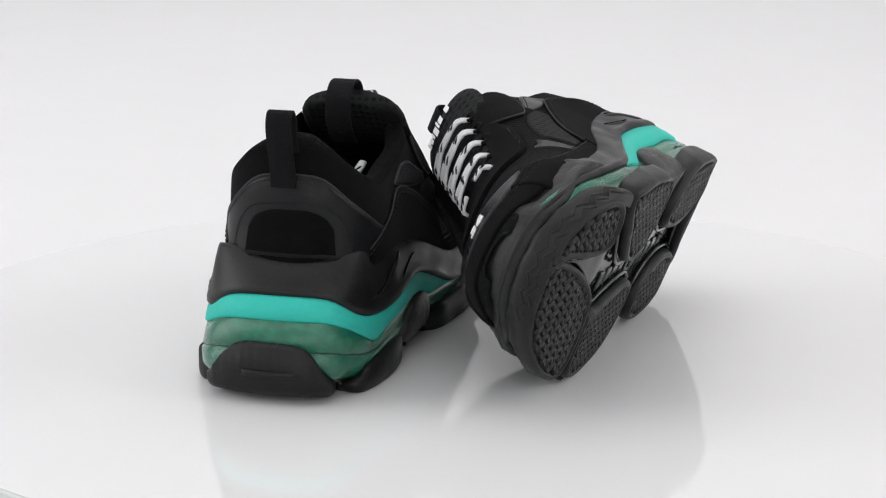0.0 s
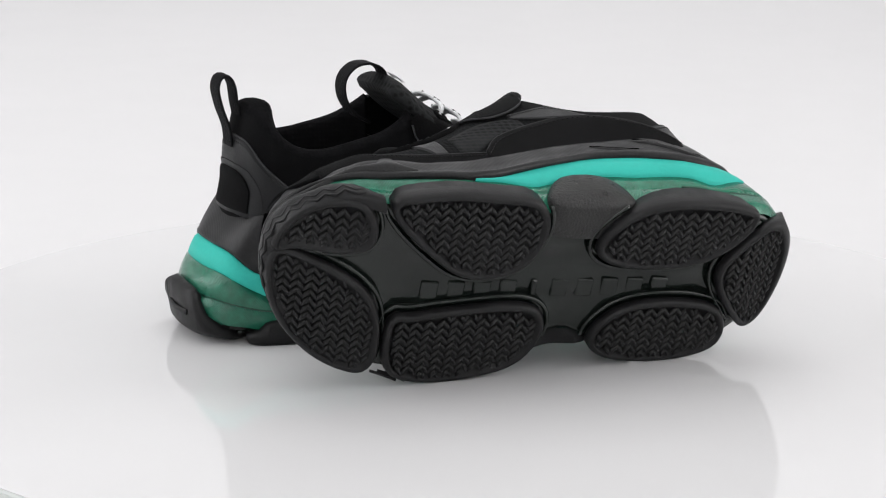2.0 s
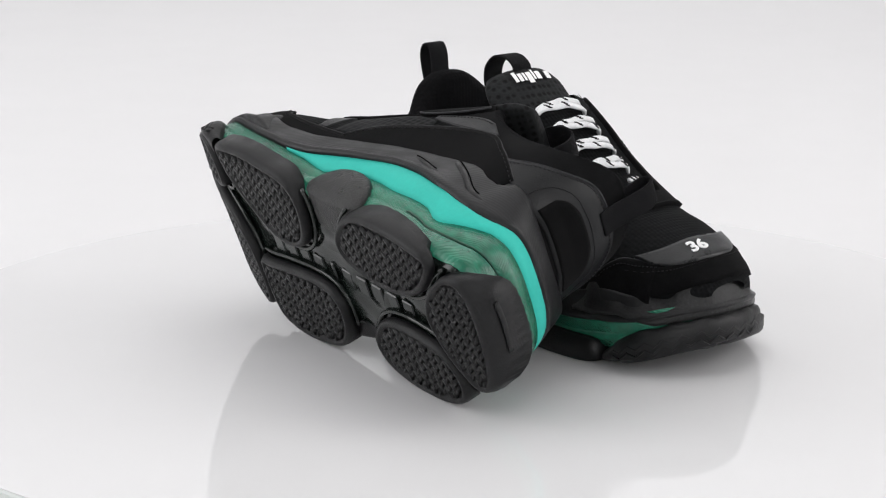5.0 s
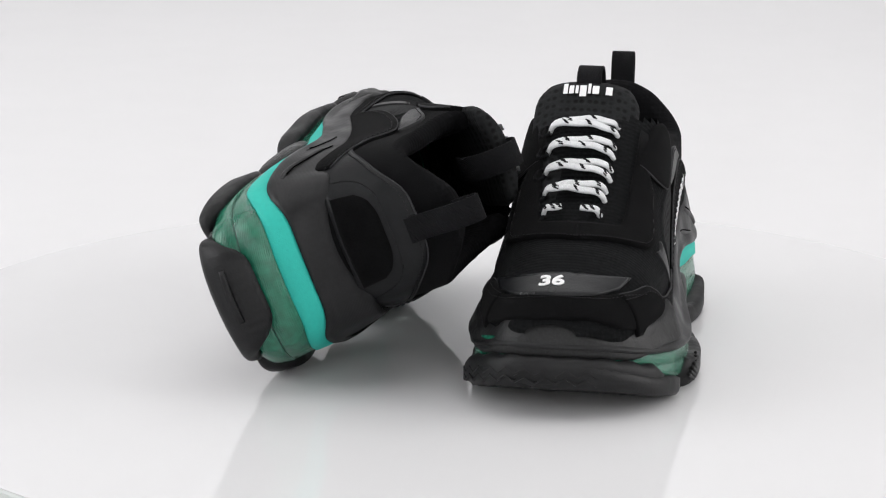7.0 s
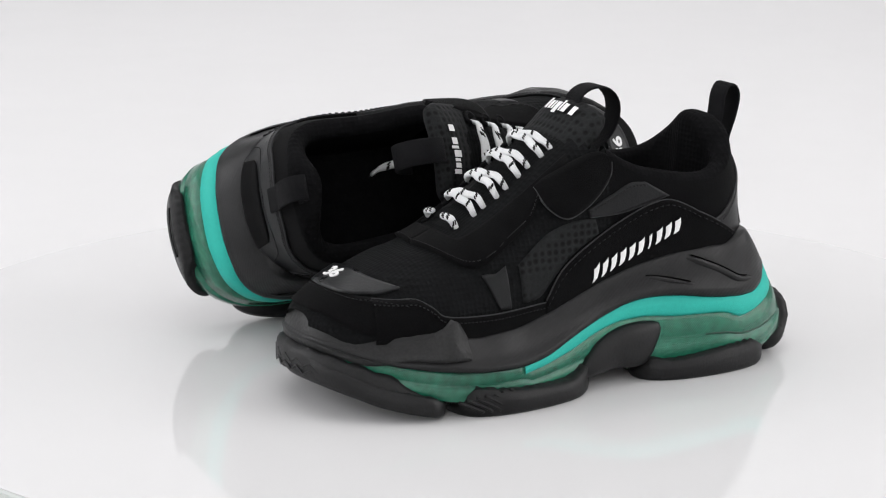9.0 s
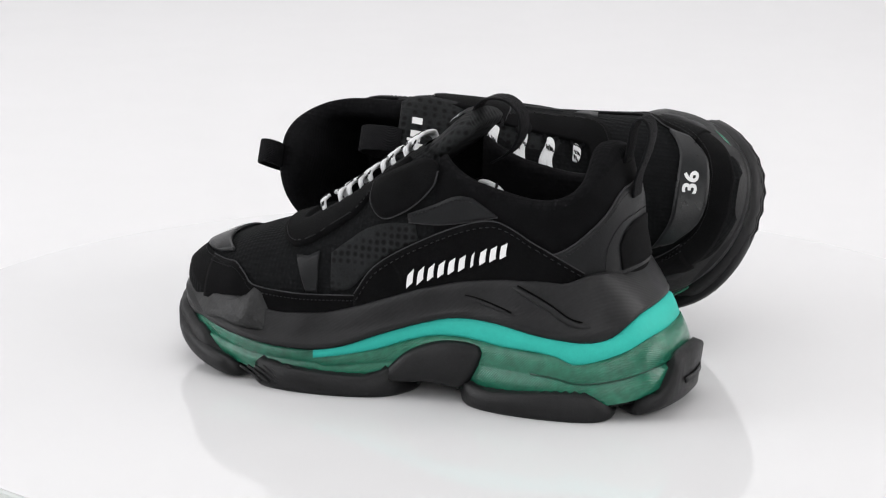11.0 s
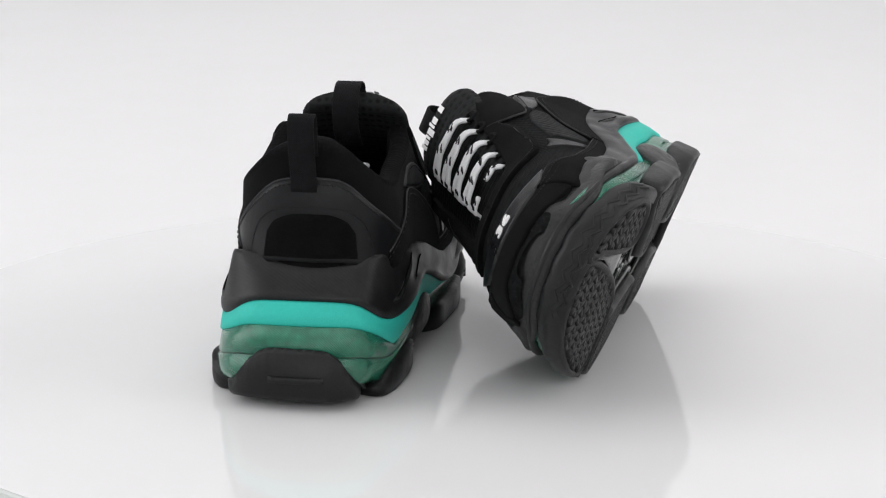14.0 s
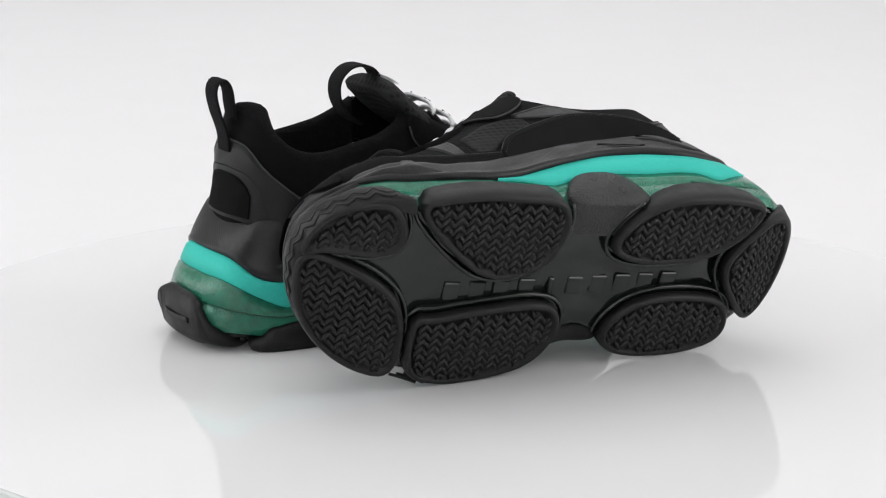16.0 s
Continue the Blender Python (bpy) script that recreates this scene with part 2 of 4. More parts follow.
def skin(rings, keep=None, cap_low=False, cap_high=False):
    bm = bmesh.new()
    vs = [[bm.verts.new(p) for p in r] for r in rings]
    n = len(rings[0])
    for a, b in zip(vs, vs[1:]):
        for i in range(n):
            j = (i + 1) % n
            if keep is None or keep(i):
                bm.faces.new((a[i], a[j], b[j], b[i]))
    for flag, r in ((cap_low, vs[0]), (cap_high, vs[-1])):
        if flag:
            bm.faces.new(r)
    bmesh.ops.delete(bm, geom=[v for v in bm.verts if not v.link_faces], context="VERTS")
    bmesh.ops.recalc_face_normals(bm, faces=bm.faces)
    return bm


# ---- the upper as one surface: q runs along the shoe (round the heel below Q0), phi from the outer base over the top
Q0, HEEL_Y, ARC = 0.075, 0.033, 0.066
QMIN = Q0 - ARC
W_LAT = smooth_table([0.0, 0.075, 0.10, 0.13, 0.17, 0.20, 0.22, 0.24, 0.258, 0.272, 0.282, 0.287, 0.290], [0.0425, 0.0425, 0.041, 0.041, 0.044, 0.047, 0.047, 0.0435, 0.037, 0.029, 0.019, 0.011, 0.003], 0.003)
W_MED = smooth_table([0.0, 0.075, 0.10, 0.13, 0.17, 0.20, 0.22, 0.24, 0.258, 0.272, 0.282, 0.287, 0.290], [0.0395, 0.0395, 0.0388, 0.0408, 0.0445, 0.0455, 0.0465, 0.0443, 0.040, 0.033, 0.026, 0.019, 0.012], 0.003)
Z_TOP = smooth_table([0.0, 0.09, 0.12, 0.135, 0.157, 0.171, 0.189, 0.206, 0.221, 0.245, 0.263, 0.274, 0.284, 0.290],
                     [0.165, 0.160, 0.140, 0.129, 0.115, 0.104, 0.091, 0.081, 0.075, 0.0705, 0.067, 0.063, 0.056, 0.050], 0.004)
Z_BASE = lambda q: mid_top(q if q > Q0 else HEEL_Y + (q - QMIN) / ARC * (Q0 - HEEL_Y)) - 0.006
POWER = smooth_table([0.0, 0.09, 0.13, 0.17, 0.22, 0.26, 0.29], [3.2, 3.3, 3.5, 2.7, 2.4, 2.3, 2.2], 0.004)


def surf(q, phi):
    """A point of the upper. phi in degrees: -90 outer base, 0 top, 90 inner base."""
    zb, zt, n = Z_BASE(q), Z_TOP(q), POWER(q)
    s, c = math.sin(radians(phi)), math.cos(radians(phi))
    z = zb + (zt - zb) * abs(c) ** (2 / n)
    side = abs(s) ** (2 / n)
    if q >= Q0:
        w = W_LAT(q) if s < 0 else W_MED(q) * (1 - 4.4 * max(0.0, z - 0.086) * min(1.0, max(0.0, (0.125 - q) / 0.035)))
        return Vector((math.copysign(side * w, s) if w > 0 else -w, q, z))
    b = radians((Q0 - q) / ARC * 90)
    w = W_LAT(Q0) if s < 0 else W_MED(Q0) * (1 - 4.4 * max(0.0, z - 0.086))
    lean = 0.10 * max(0.0, z - 0.07) + 0.45 * max(0.0, z - 0.10)  # the heel leans in towards the tab
    x = math.copysign(side * w * max(math.cos(b), 0.0) ** 0.85, s)
    y = Q0 - (Q0 - HEEL_Y - lean * 0.5) * math.sin(b) ** 0.85 - 0.004 * max(0.0, (0.082 - z) / 0.02) * math.sin(b)
    return Vector((x, y, z))


def phi_at(q, z, side):
    """phi of the wall point at height z; side -1 outer, 1 inner."""
    zb, zt, n = Z_BASE(q), Z_TOP(q), POWER(q)
    t = min(max((z - zb) / (zt - zb), 0.0), 1.0)
    return side * math.degrees(math.acos(min(1.0, t ** (n / 2))))


def normal_at(q, phi):
    e = 1.2 if abs(phi) < 88.5 else -1.2
    q = max(q, QMIN + 0.0012)
    a = surf(q + 0.001, phi) - surf(q - 0.001, phi)
    b = surf(q, phi + e) - surf(q, phi - e)
    n = a.cross(b)
    n = n.normalized() if n.length > 1e-12 else Vector((0, 0, 1))
    out = surf(q, phi) - Vector((0.002, min(max(q, 0.08), 0.22), 0.055))
    return n if n @ out > 0 else -n


def lifted(q, phi, h):
    return surf(q, phi) + normal_at(q, phi) * h


def spline(pts, n):
    """n points along a smooth curve through 2D control points."""
    pts = [Vector(p) for p in pts]
    ext = [2 * pts[0] - pts[1]] + pts + [2 * pts[-1] - pts[-2]]
    dense = []
    for i in range(1, len(ext) - 2):
        p0, p1, p2, p3 = ext[i - 1:i + 3]
        for k in range(12):
            t = k / 12
            dense.append(0.5 * ((2 * p1) + (p2 - p0) * t + (2 * p0 - 5 * p1 + 4 * p2 - p3) * t * t + (3 * p1 - p0 - 3 * p2 + p3) * t ** 3))
    dense.append(pts[-1])
    return resample(dense, n, closed=False)


def grid_mesh(grid, closed=False):
    bm = bmesh.new()
    vs = [[bm.verts.new(p) for p in row] for row in grid]
    for a, b in zip(vs, vs[1:]):
        for i in range(len(a) - (0 if closed else 1)):
            j = (i + 1) % len(a)
            bm.faces.new((a[i], a[j], b[j], b[i]))
    bmesh.ops.remove_doubles(bm, verts=bm.verts, dist=1e-6)
    bmesh.ops.recalc_face_normals(bm, faces=bm.faces)
    return bm


def panel_points(low, high, side, nu=30, nv=9, h=0.0012, walls=True):
    """A raised panel of the upper between two edge curves. walls: curves in (q, z) on one side; else in (q, phi)."""
    a, b = spline(low, nu), spline(high, nu)
    grid = []
    for j in range(-1, nv + 1):
        v = min(max(j / (nv - 1), 0.0), 1.0)
        row = []
        for i in range(-1, nu + 1):
            k = min(max(i, 0), nu - 1)
            p = a[k].lerp(b[k], v)
            q = p.x
            phi = phi_at(q, p.y, side) if walls else p.y
            edge = j in (-1, nv) or i in (-1, nu)
            row.append(lifted(q, phi, -0.0008 if edge else h))
        grid.append(row)
    return grid


def panel(name, low, high, side, mat, parent, label="", h=0.0012, walls=True, nu=30, nv=9):
    return part(name, grid_mesh(panel_points(low, high, side, nu, nv, h, walls)), mat, parent, label)


def tube(path, r, n=6, closed=False):
    """A round cord along 3D points."""
    bm = bmesh.new()
    rings = []
    for i, p in enumerate(path):
        a = path[i - 1] if (i or closed) else path[0]
        b = path[(i + 1) % len(path)] if (i + 1 < len(path) or closed) else path[-1]
        t = (b - a).normalized()
        up = Vector((0, 0, 1)) if abs(t.z) < 0.9 else Vector((0, 1, 0))
        x = t.cross(up).normalized()
        y = x.cross(t)
        rings.append([bm.verts.new(p + (x * math.cos(2 * math.pi * k / n) + y * math.sin(2 * math.pi * k / n)) * r) for k in range(n)])
    m = len(rings)
    for i in range(m if closed else m - 1):
        a, b = rings[i], rings[(i + 1) % m]
        for k in range(n):
            bm.faces.new((a[k], a[(k + 1) % n], b[(k + 1) % n], b[k]))
    if not closed:
        bm.faces.new(rings[0])
        bm.faces.new(rings[-1])
    bmesh.ops.recalc_face_normals(bm, faces=bm.faces)
    return bm


def merged(bms):
    res = bmesh.new()
    for b in bms:
        me = bpy.data.meshes.new("piece")
        b.to_mesh(me)
        b.free()
        res.from_mesh(me)
        bpy.data.meshes.remove(me)
    return res


def seam(curve, side, parent, walls=True, n=40, h=0.0015, name="stitching"):
    """A row of short stitches along a curve on the upper."""
    pts = spline(curve, n * 2)
    bits = []
    for i in range(0, len(pts) - 1, 2):
        ends = []
        for p in (pts[i], pts[i + 1]):
            phi = phi_at(p.x, p.y, side) if walls else p.y
            ends.append(lifted(p.x, phi, h - 0.0002))
        if (ends[1] - ends[0]).length > 1e-5:
            bits.append(tube(ends, 0.0003, 4))
    return part(name, merged(bits), M_THREAD, parent)


def heel_panel(name, half_low, half_high, mat, parent, h, label="", nu=57, nv=11):
    """A panel that wraps round the heel: half curves in (q, z) that end at the heel's middle, mirrored to the other side."""
    rows = []
    both = []
    for half in (half_low, half_high):
        pts = spline(half, nu // 2 + 1)
        both.append([(p.x, p.y, -1) for p in pts] + [(p.x, p.y, 1) for p in pts[::-1][1:]])
    n = len(both[0])
    for j in range(-1, nv + 1):
        v = min(max(j / (nv - 1), 0.0), 1.0)
        row = []
        for i in range(-1, n + 1):
            k = min(max(i, 0), n - 1)
            (qa, za, sd), (qb, zb, _) = both[0][k], both[1][k]
            q, z = qa + (qb - qa) * v, za + (zb - za) * v
            edge = j in (-1, nv) or i in (-1, n)
            row.append(lifted(q, phi_at(q, z, sd), -0.0008 if edge else h))
        rows.append(row)
    return part(name, grid_mesh(rows), mat, parent, label)


def piping(curve, side, parent, walls=True, n=40, h=0.0008, r=0.0006, mat=None, name="panel_edge"):
    pts = []
    for p in spline(curve, n):
        phi = phi_at(p.x, p.y, side) if walls else p.y
        pts.append(lifted(p.x, phi, h))
    return part(name, tube(pts, r, 5), mat or M_EDGE, parent)


def ribbon(path, width_dir, w, t):
    """A flat tape along 3D points: w wide along width_dir, t thick."""
    bm = bmesh.new()
    rings = []
    wd = Vector(width_dir).normalized()
    for i, p in enumerate(path):
        a, b = path[max(i - 1, 0)], path[min(i + 1, len(path) - 1)]
        tan = (b - a).normalized()
        nn = tan.cross(wd).normalized()
        rings.append([bm.verts.new(p + wd * (sx * w / 2) + nn * (sy * t / 2)) for sx, sy in ((-1, -0.6), (-0.94, -1), (0.94, -1), (1, -0.6), (1, 0.6), (0.94, 1), (-0.94, 1), (-1, 0.6))])
    for a, b in zip(rings, rings[1:]):
        for k in range(8):
            bm.faces.new((a[k], a[(k + 1) % 8], b[(k + 1) % 8], b[k]))
    bm.faces.new(rings[0])
    bm.faces.new(rings[-1])
    bmesh.ops.recalc_face_normals(bm, faces=bm.faces)
    return bm


def inside(p, poly):
    c = False
    for i in range(len(poly)):
        a, b = poly[i - 1], poly[i]
        if (a.y > p.y) != (b.y > p.y) and p.x < (b.x - a.x) * (p.y - a.y) / (b.y - a.y) + a.x:
            c = not c
    return c


def shrunk(poly, d):
    """A closed outline moved inwards by d."""
    n = len(poly)
    area = sum(poly[i - 1].x * poly[i].y - poly[i].x * poly[i - 1].y for i in range(n))
    s = 1 if area > 0 else -1
    res = []
    for i in range(n):
        t = (poly[(i + 1) % n] - poly[i - 1])
        res.append(poly[i] + Vector((-t.y, t.x)).normalized() * d * s)
    return res


# ---- outsole pads: plan outlines, height of the outer wall
PADS = [
    ("toe_pad", [(0.012, 0.291), (0.029, 0.285), (0.043, 0.271), (0.053, 0.250), (0.040, 0.240), (0.024, 0.243), (0.019, 0.283)], lambda p: 0.012 + max(0, p.y - 0.240) * 0.42),
    ("toe_pad", [(0.010, 0.292), (0.014, 0.282), (0.004, 0.247), (-0.018, 0.231), (-0.055, 0.229), (-0.051, 0.252), (-0.037, 0.274), (-0.016, 0.288)], lambda p: 0.011 + max(0, p.y - 0.232) * 0.42),
    ("ball_pad", [(0.054, 0.235), (0.058, 0.221), (0.059, 0.199), (0.056, 0.178), (0.053, 0.155), (0.034, 0.149), (0.010, 0.160), (0.007, 0.188), (0.026, 0.210)], lambda p: 0.0165),
    ("ball_pad", [(-0.020, 0.223), (-0.054, 0.222), (-0.0610, 0.203), (-0.0600, 0.176), (-0.053, 0.149), (-0.030, 0.139), (-0.017, 0.150), (-0.020, 0.196), (-0.023, 0.216)], lambda p: 0.0165),
    ("heel_pad", [(0.025, 0.122), (0.045, 0.105), (0.051, 0.085), (0.050, 0.062), (0.047, 0.042), (0.040, 0.025), (0.016, 0.045), (0.007, 0.072), (0.011, 0.111)], lambda p: 0.015 + 0.006 * math.sin(min(max((p.y - 0.03) / 0.09, 0), 1) * math.pi)),
    ("heel_pad", [(-0.036, 0.114), (-0.051, 0.107), (-0.0570, 0.084), (-0.0560, 0.052), (-0.049, 0.033), (-0.036, 0.031), (-0.021, 0.042), (-0.017, 0.093)], lambda p: 0.013 + 0.006 * math.sin(min(max((p.y - 0.03) / 0.08, 0), 1) * math.pi)),
    ("back_pad", [(0.009, 0.046), (0.031, 0.026), (0.028, 0.004), (0.012, -0.004), (-0.014, -0.004), (-0.037, 0.003), (-0.040, 0.020), (-0.012, 0.044)], lambda p: 0.014 + 0.0195 * max(0.0, 1 - (abs(p.x + 0.004) / 0.032) ** 4)),
]


def edge_gap(p):
    return min((p - q).length for q in OUTLINE)


HEEL_BACK = table([0.0, 0.008, 0.018, 0.025, 0.030, 0.036], [0.010, 0.0045, 0.0008, 0.0014, 0.0040, 0.0095])


def pad_mesh(poly, top):
    """A tread block: rounded rim, recessed field, outer wall that climbs the side of the sole."""
    out = rounded(poly, 72, 3)
    out = shrunk(out, -0.0030 if out[0].y > 0.22 else -0.0012)
    bm = bmesh.new()
    rings = []
    near = [max(0.0, 1 - edge_gap(p) / (0.016 if p.y < 0.022 else 0.009 if p.x < 0.004 or p.y < 0.036 else 0.017)) for p in out]
    for inset, dz, kind in ((0.0035, 0, "top"), (0.0, -0.0015, "top"), (0.0, 0, "low"), (0.0005, 0.0014, "foot"), (0.0016, 0.0, "foot"), (0.0034, 0.0, "foot"), (0.0042, 0.0017, "foot")):
        r = []
        q = shrunk(out, inset)
        for p, o, w in zip(q, out, near):
            zf = spring(o.y)
            zt = max(zf + 0.0065, w * top(o) + (1 - w) * (zf + 0.0065))
            if kind == "top":
                z = zt + dz
            elif kind == "low":
                z = zf + 0.0036
            else:
                z = zf + dz
            # the outer wall stands a little proud and follows the flare of the sole
            back = HEEL_BACK(z) * max(0.0, 1 - max(o.y, 0.0) / 0.028)
            r.append(bm.verts.new((p.x, p.y + back, z)))
        rings.append(r)
    n = len(out)
    for a, b in zip(rings, rings[1:]):
        for i in range(n):
            bm.faces.new((a[i], a[(i + 1) % n], b[(i + 1) % n], b[i]))
    for r in (rings[0], rings[-1]):
        f = bm.faces.new(r)
        bmesh.ops.triangulate(bm, faces=[f])
    bmesh.ops.recalc_face_normals(bm, faces=bm.faces)
    return bm, shrunk(out, 0.0044), shrunk(out, -0.0026)


def tread_mesh(field):
    """Herringbone ribs that fill a pad's recessed field."""
    bits = bmesh.new()
    x0, x1 = min(p.x for p in field), max(p.x for p in field)
    y0, y1 = min(p.y for p in field), max(p.y for p in field)
    step, amp, half, w = 0.0046, 0.0037, 0.0036, 0.00148
    x = x0 - amp
    while x < x1 + amp:
        y, k = y0 - 0.002, 0
        run = []
        while y < y1 + 0.004:
            run.append(Vector((x + (amp / 2 if k % 2 else -amp / 2), y)))
            y, k = y + half, k + 1
        for a, b in zip(run, run[1:]):
            if not (inside(a, field) and inside(b, field)):
                if not inside((a + b) / 2, field):
                    continue
                if inside(a, field):
                    b = (a + b) / 2
                elif inside(b, field):
                    a = (a + b) / 2
            za, zb = spring(a.y), spring(b.y)
            vs = []
            for p, z in ((a, za), (b, zb)):
                vs.append([bits.verts.new((p.x + dx, p.y + HEEL_BACK(z) * max(0.0, 1 - max(p.y, 0.0) / 0.028), z + dz)) for dx, dz in ((-w, 0.0017), (-w * 0.75, 0.0001), (w * 0.75, 0.0001), (w, 0.0017))])
            for i in range(3):
                bits.faces.new((vs[0][i], vs[0][i + 1], vs[1][i + 1], vs[1][i]))
            bits.faces.new(vs[0])
            bits.faces.new(vs[1])
        x += step
    bmesh.ops.recalc_face_normals(bits, faces=bits.faces)
    return bits


def text_mesh(body, size):
    c = bpy.data.curves.new("digits", "FONT")
    c.body, c.size, c.extrude, c.align_x, c.align_y, c.offset = body, size, 0.0003, "CENTER", "CENTER", 0.00035
    tmp = bpy.data.objects.new("digits", c)
    scene.collection.objects.link(tmp)
    me = bpy.data.meshes.new_from_object(tmp.evaluated_get(bpy.context.evaluated_depsgraph_get()))
    bpy.data.objects.remove(tmp)
    bpy.data.curves.remove(c)
    bm = bmesh.new()
    bm.from_mesh(me)
    bpy.data.meshes.remove(me)
    bmesh.ops.triangulate(bm, faces=bm.faces)
    return bm


HEEL_IN = table([0.0, 0.030, 0.036, 0.046, 0.056, 0.075, 0.105, 0.125], [0.0045, 0.0045, 0.0040, 0.0030, 0.0020, 0.0030, 0.0030, 0.0])


def settle(co):
    """Draws a point of the shoe onto the last: a short, low, blunt toe and an upright heel."""
    y = co.y
    if y > 0.225:
        y = 0.225 + (y - 0.225) * 0.91
    w = min(1.0, max(0.0, 1 - (co.y + 0.004) / 0.060))
    low = min(1.0, max(0.0, (co.y - 0.232) / 0.034))
    return Vector((co.x, y + HEEL_IN(co.z) * w, co.z - (0.0030 + 0.0015 * min(1.0, co.z / 0.05)) * low))


LACE_ROWS = [(0.150, 0.0188), (0.1625, 0.0180), (0.175, 0.0178), (0.1875, 0.0164), (0.2005, 0.0150)]
TONGUE_X = 0.006


def build_shoe(name, label, mirrored):
    """One shoe with all its parts; the right one is the mirror image, with its printing kept readable."""
    shoe = tagged(new(name), label, "sneaker", "pair of sneakers")
    flip = -1 if mirrored else 1

    # --- sole
    plate = []
    edge = ring(0.0052, lambda y: spring(y) + 0.0068, 0.008, 0.009)
    for i in range(NU + 1):
        e = edge[i % NU]
        cy = min(max(e.y, 0.03), 0.262)
        col = [Vector((e.x * 1.03, e.y, e.z + 0.004))]
        for k in range(17):
            f = k / 16
            q = e.lerp(Vector((0.004, cy, 0)), f)
            col.append(Vector((q.x, q.y, spring(q.y) + 0.0068 + 0.0012 * math.sin(f * math.pi * 0.5) + 0.0007 * math.sin(190 * q.y + 120 * q.x) * math.sin(f * math.pi) + 0.0005 * math.sin(330 * q.x - 90 * q.y) * math.sin(f * math.pi))))
        plate.append(col)
    part("sole_plate", grid_mesh(plate), M_PLATE, shoe, "glossy black plate between the tread pads")
    clear_top = lambda y: (aqua_low(y) if y < AQUA_END else mid_low(y)) + 0.001
    mixz = lambda f: (lambda y: (1 - f) * (spring(y) + 0.0075) + f * clear_top(y))
    part("translucent_sole", skin([ring(0.0045, mixz(0.0), 0.006, 0.008), ring(0.0035, mixz(0.15), 0.003, 0.005), ring(0.0030, mixz(0.45), 0.004, 0.002), ring(0.0044, mixz(0.5), 0.006), ring(0.0032, mixz(0.56), 0.005),
                                   ring(0.0040, mixz(0.8), 0.007, 0, 0.003), ring(0.0045, mixz(1.0), 0.010, 0, 0.0038), ring(0.012, mixz(1.0), 0.012, 0, 0.0038)]), M_CLEAR, shoe, "translucent green rubber sole layer")
    groove = [p for p in ring(0.0040, mixz(0.52), 0.006) if p.y < 0.075]
    split = max(range(len(groove)), key=lambda k: (groove[k] - groove[k - 1]).length)
    # darker green cord laid in the dent stands in for its shade
    part("sole_groove", tube(groove[split:] + groove[:split], 0.0007, 5), M_GROOVE_SHADE, shoe, "dark green line for the shade in the heel groove")
    keep_aqua = lambda i: OUTLINE[i].y < AQUA_END
    mixa = lambda f: (lambda y: (1 - f) * aqua_low(y) + f * (mid_low(y) + 0.0015))
    part("foam_layer", skin([ring(0.013, mixa(0.0), 0.012, 0, 0.0038), ring(0.0042, mixa(0.0), 0.0125, 0, 0.0038), ring(0.0030, mixa(0.14), 0.0125, 0, 0.0034), ring(0.0032, mixa(0.5), 0.0145, 0, 0.0018), ring(0.0038, mixa(0.85), 0.0165), ring(0.0055, mixa(1.0), 0.0185), ring(0.014, mixa(1.0), 0.018)], keep_aqua), M_AQUA, shoe, "bright aqua foam band")
    def top_in(f, base):
        def g(p):
            want = (out_lat(p.y) - W_LAT(p.y) if p.x < 0 else out_med(p.y) - W_MED(p.y)) - 0.0022
            k = min(1.0, max(0.0, (p.y - 0.045) / 0.03)) * min(1.0, max(0.0, (0.272 - p.y) / 0.02))
            return base + f * k * (want - 0.0105)
        return g
    mixm = lambda f: (lambda y: (1 - f) * mid_low(y) + f * mid_top(y))
    def flare(d):
        return lambda p: d + 0.0026 * max(0.0, 1 - max(p.y, 0.0) / 0.08)
    part("midsole", skin([ring(0.016, mixm(0.05), 0.020), ring(0.0046, mixm(0.0), 0.0185), ring(flare(0.0026), mixm(0.015), 0.0185), ring(flare(0.0017), mixm(0.07), 0.0178), ring(flare(0.0016), mixm(0.16), 0.0180), ring(flare(0.0021), mixm(0.22), 0.0188), ring(top_in(0.3, 0.0046), mixm(0.31), 0.0200),
                          ring(top_in(0.6, 0.0062), mixm(0.5), 0.021), ring(top_in(0.85, 0.0082), mixm(0.78), 0.024), ring(top_in(1.0, 0.0096), mixm(0.95), 0.027), ring(top_in(1.0, 0.0105), mixm(1.0), 0.0285), ring(top_in(1.0, 0.0165), mixm(0.97), 0.031)]), M_RIBBED, shoe, "charcoal ribbed rubber midsole wall")
    # rolled edges pressed into the rear half of each midsole wall
    wall_f = [0.0, 0.015, 0.07, 0.16, 0.22, 0.31, 0.5, 0.78, 0.95, 1.0]
    wall_d = [0.0046, flare(0.0026), flare(0.0017), flare(0.0016), flare(0.0021), top_in(0.3, 0.0046), top_in(0.6, 0.0062), top_in(0.85, 0.0082), top_in(1.0, 0.0096), top_in(1.0, 0.0105)]
    wall_b = [0.0185, 0.0185, 0.0178, 0.0180, 0.0188, 0.0200, 0.021, 0.024, 0.027, 0.0285]

    def wall_at(side, q, z):
        f = min(1.0, max(0.0, (z - mid_low(q)) / (mid_top(q) - mid_low(q))))
        p = Vector(((-out_lat(q)) if side < 0 else out_med(q), q))
        d = float(np.interp(f, wall_f, [g(p) if callable(g) else g for g in wall_d]))
        back = float(np.interp(f, wall_f, wall_b))
        w = max(0.0, 1 - q / 0.07) ** 1.5
        return Vector((side * (abs(p.x) - d) * (1 - 4.5 * min(back, 0.019) * w), q + back * w, z))
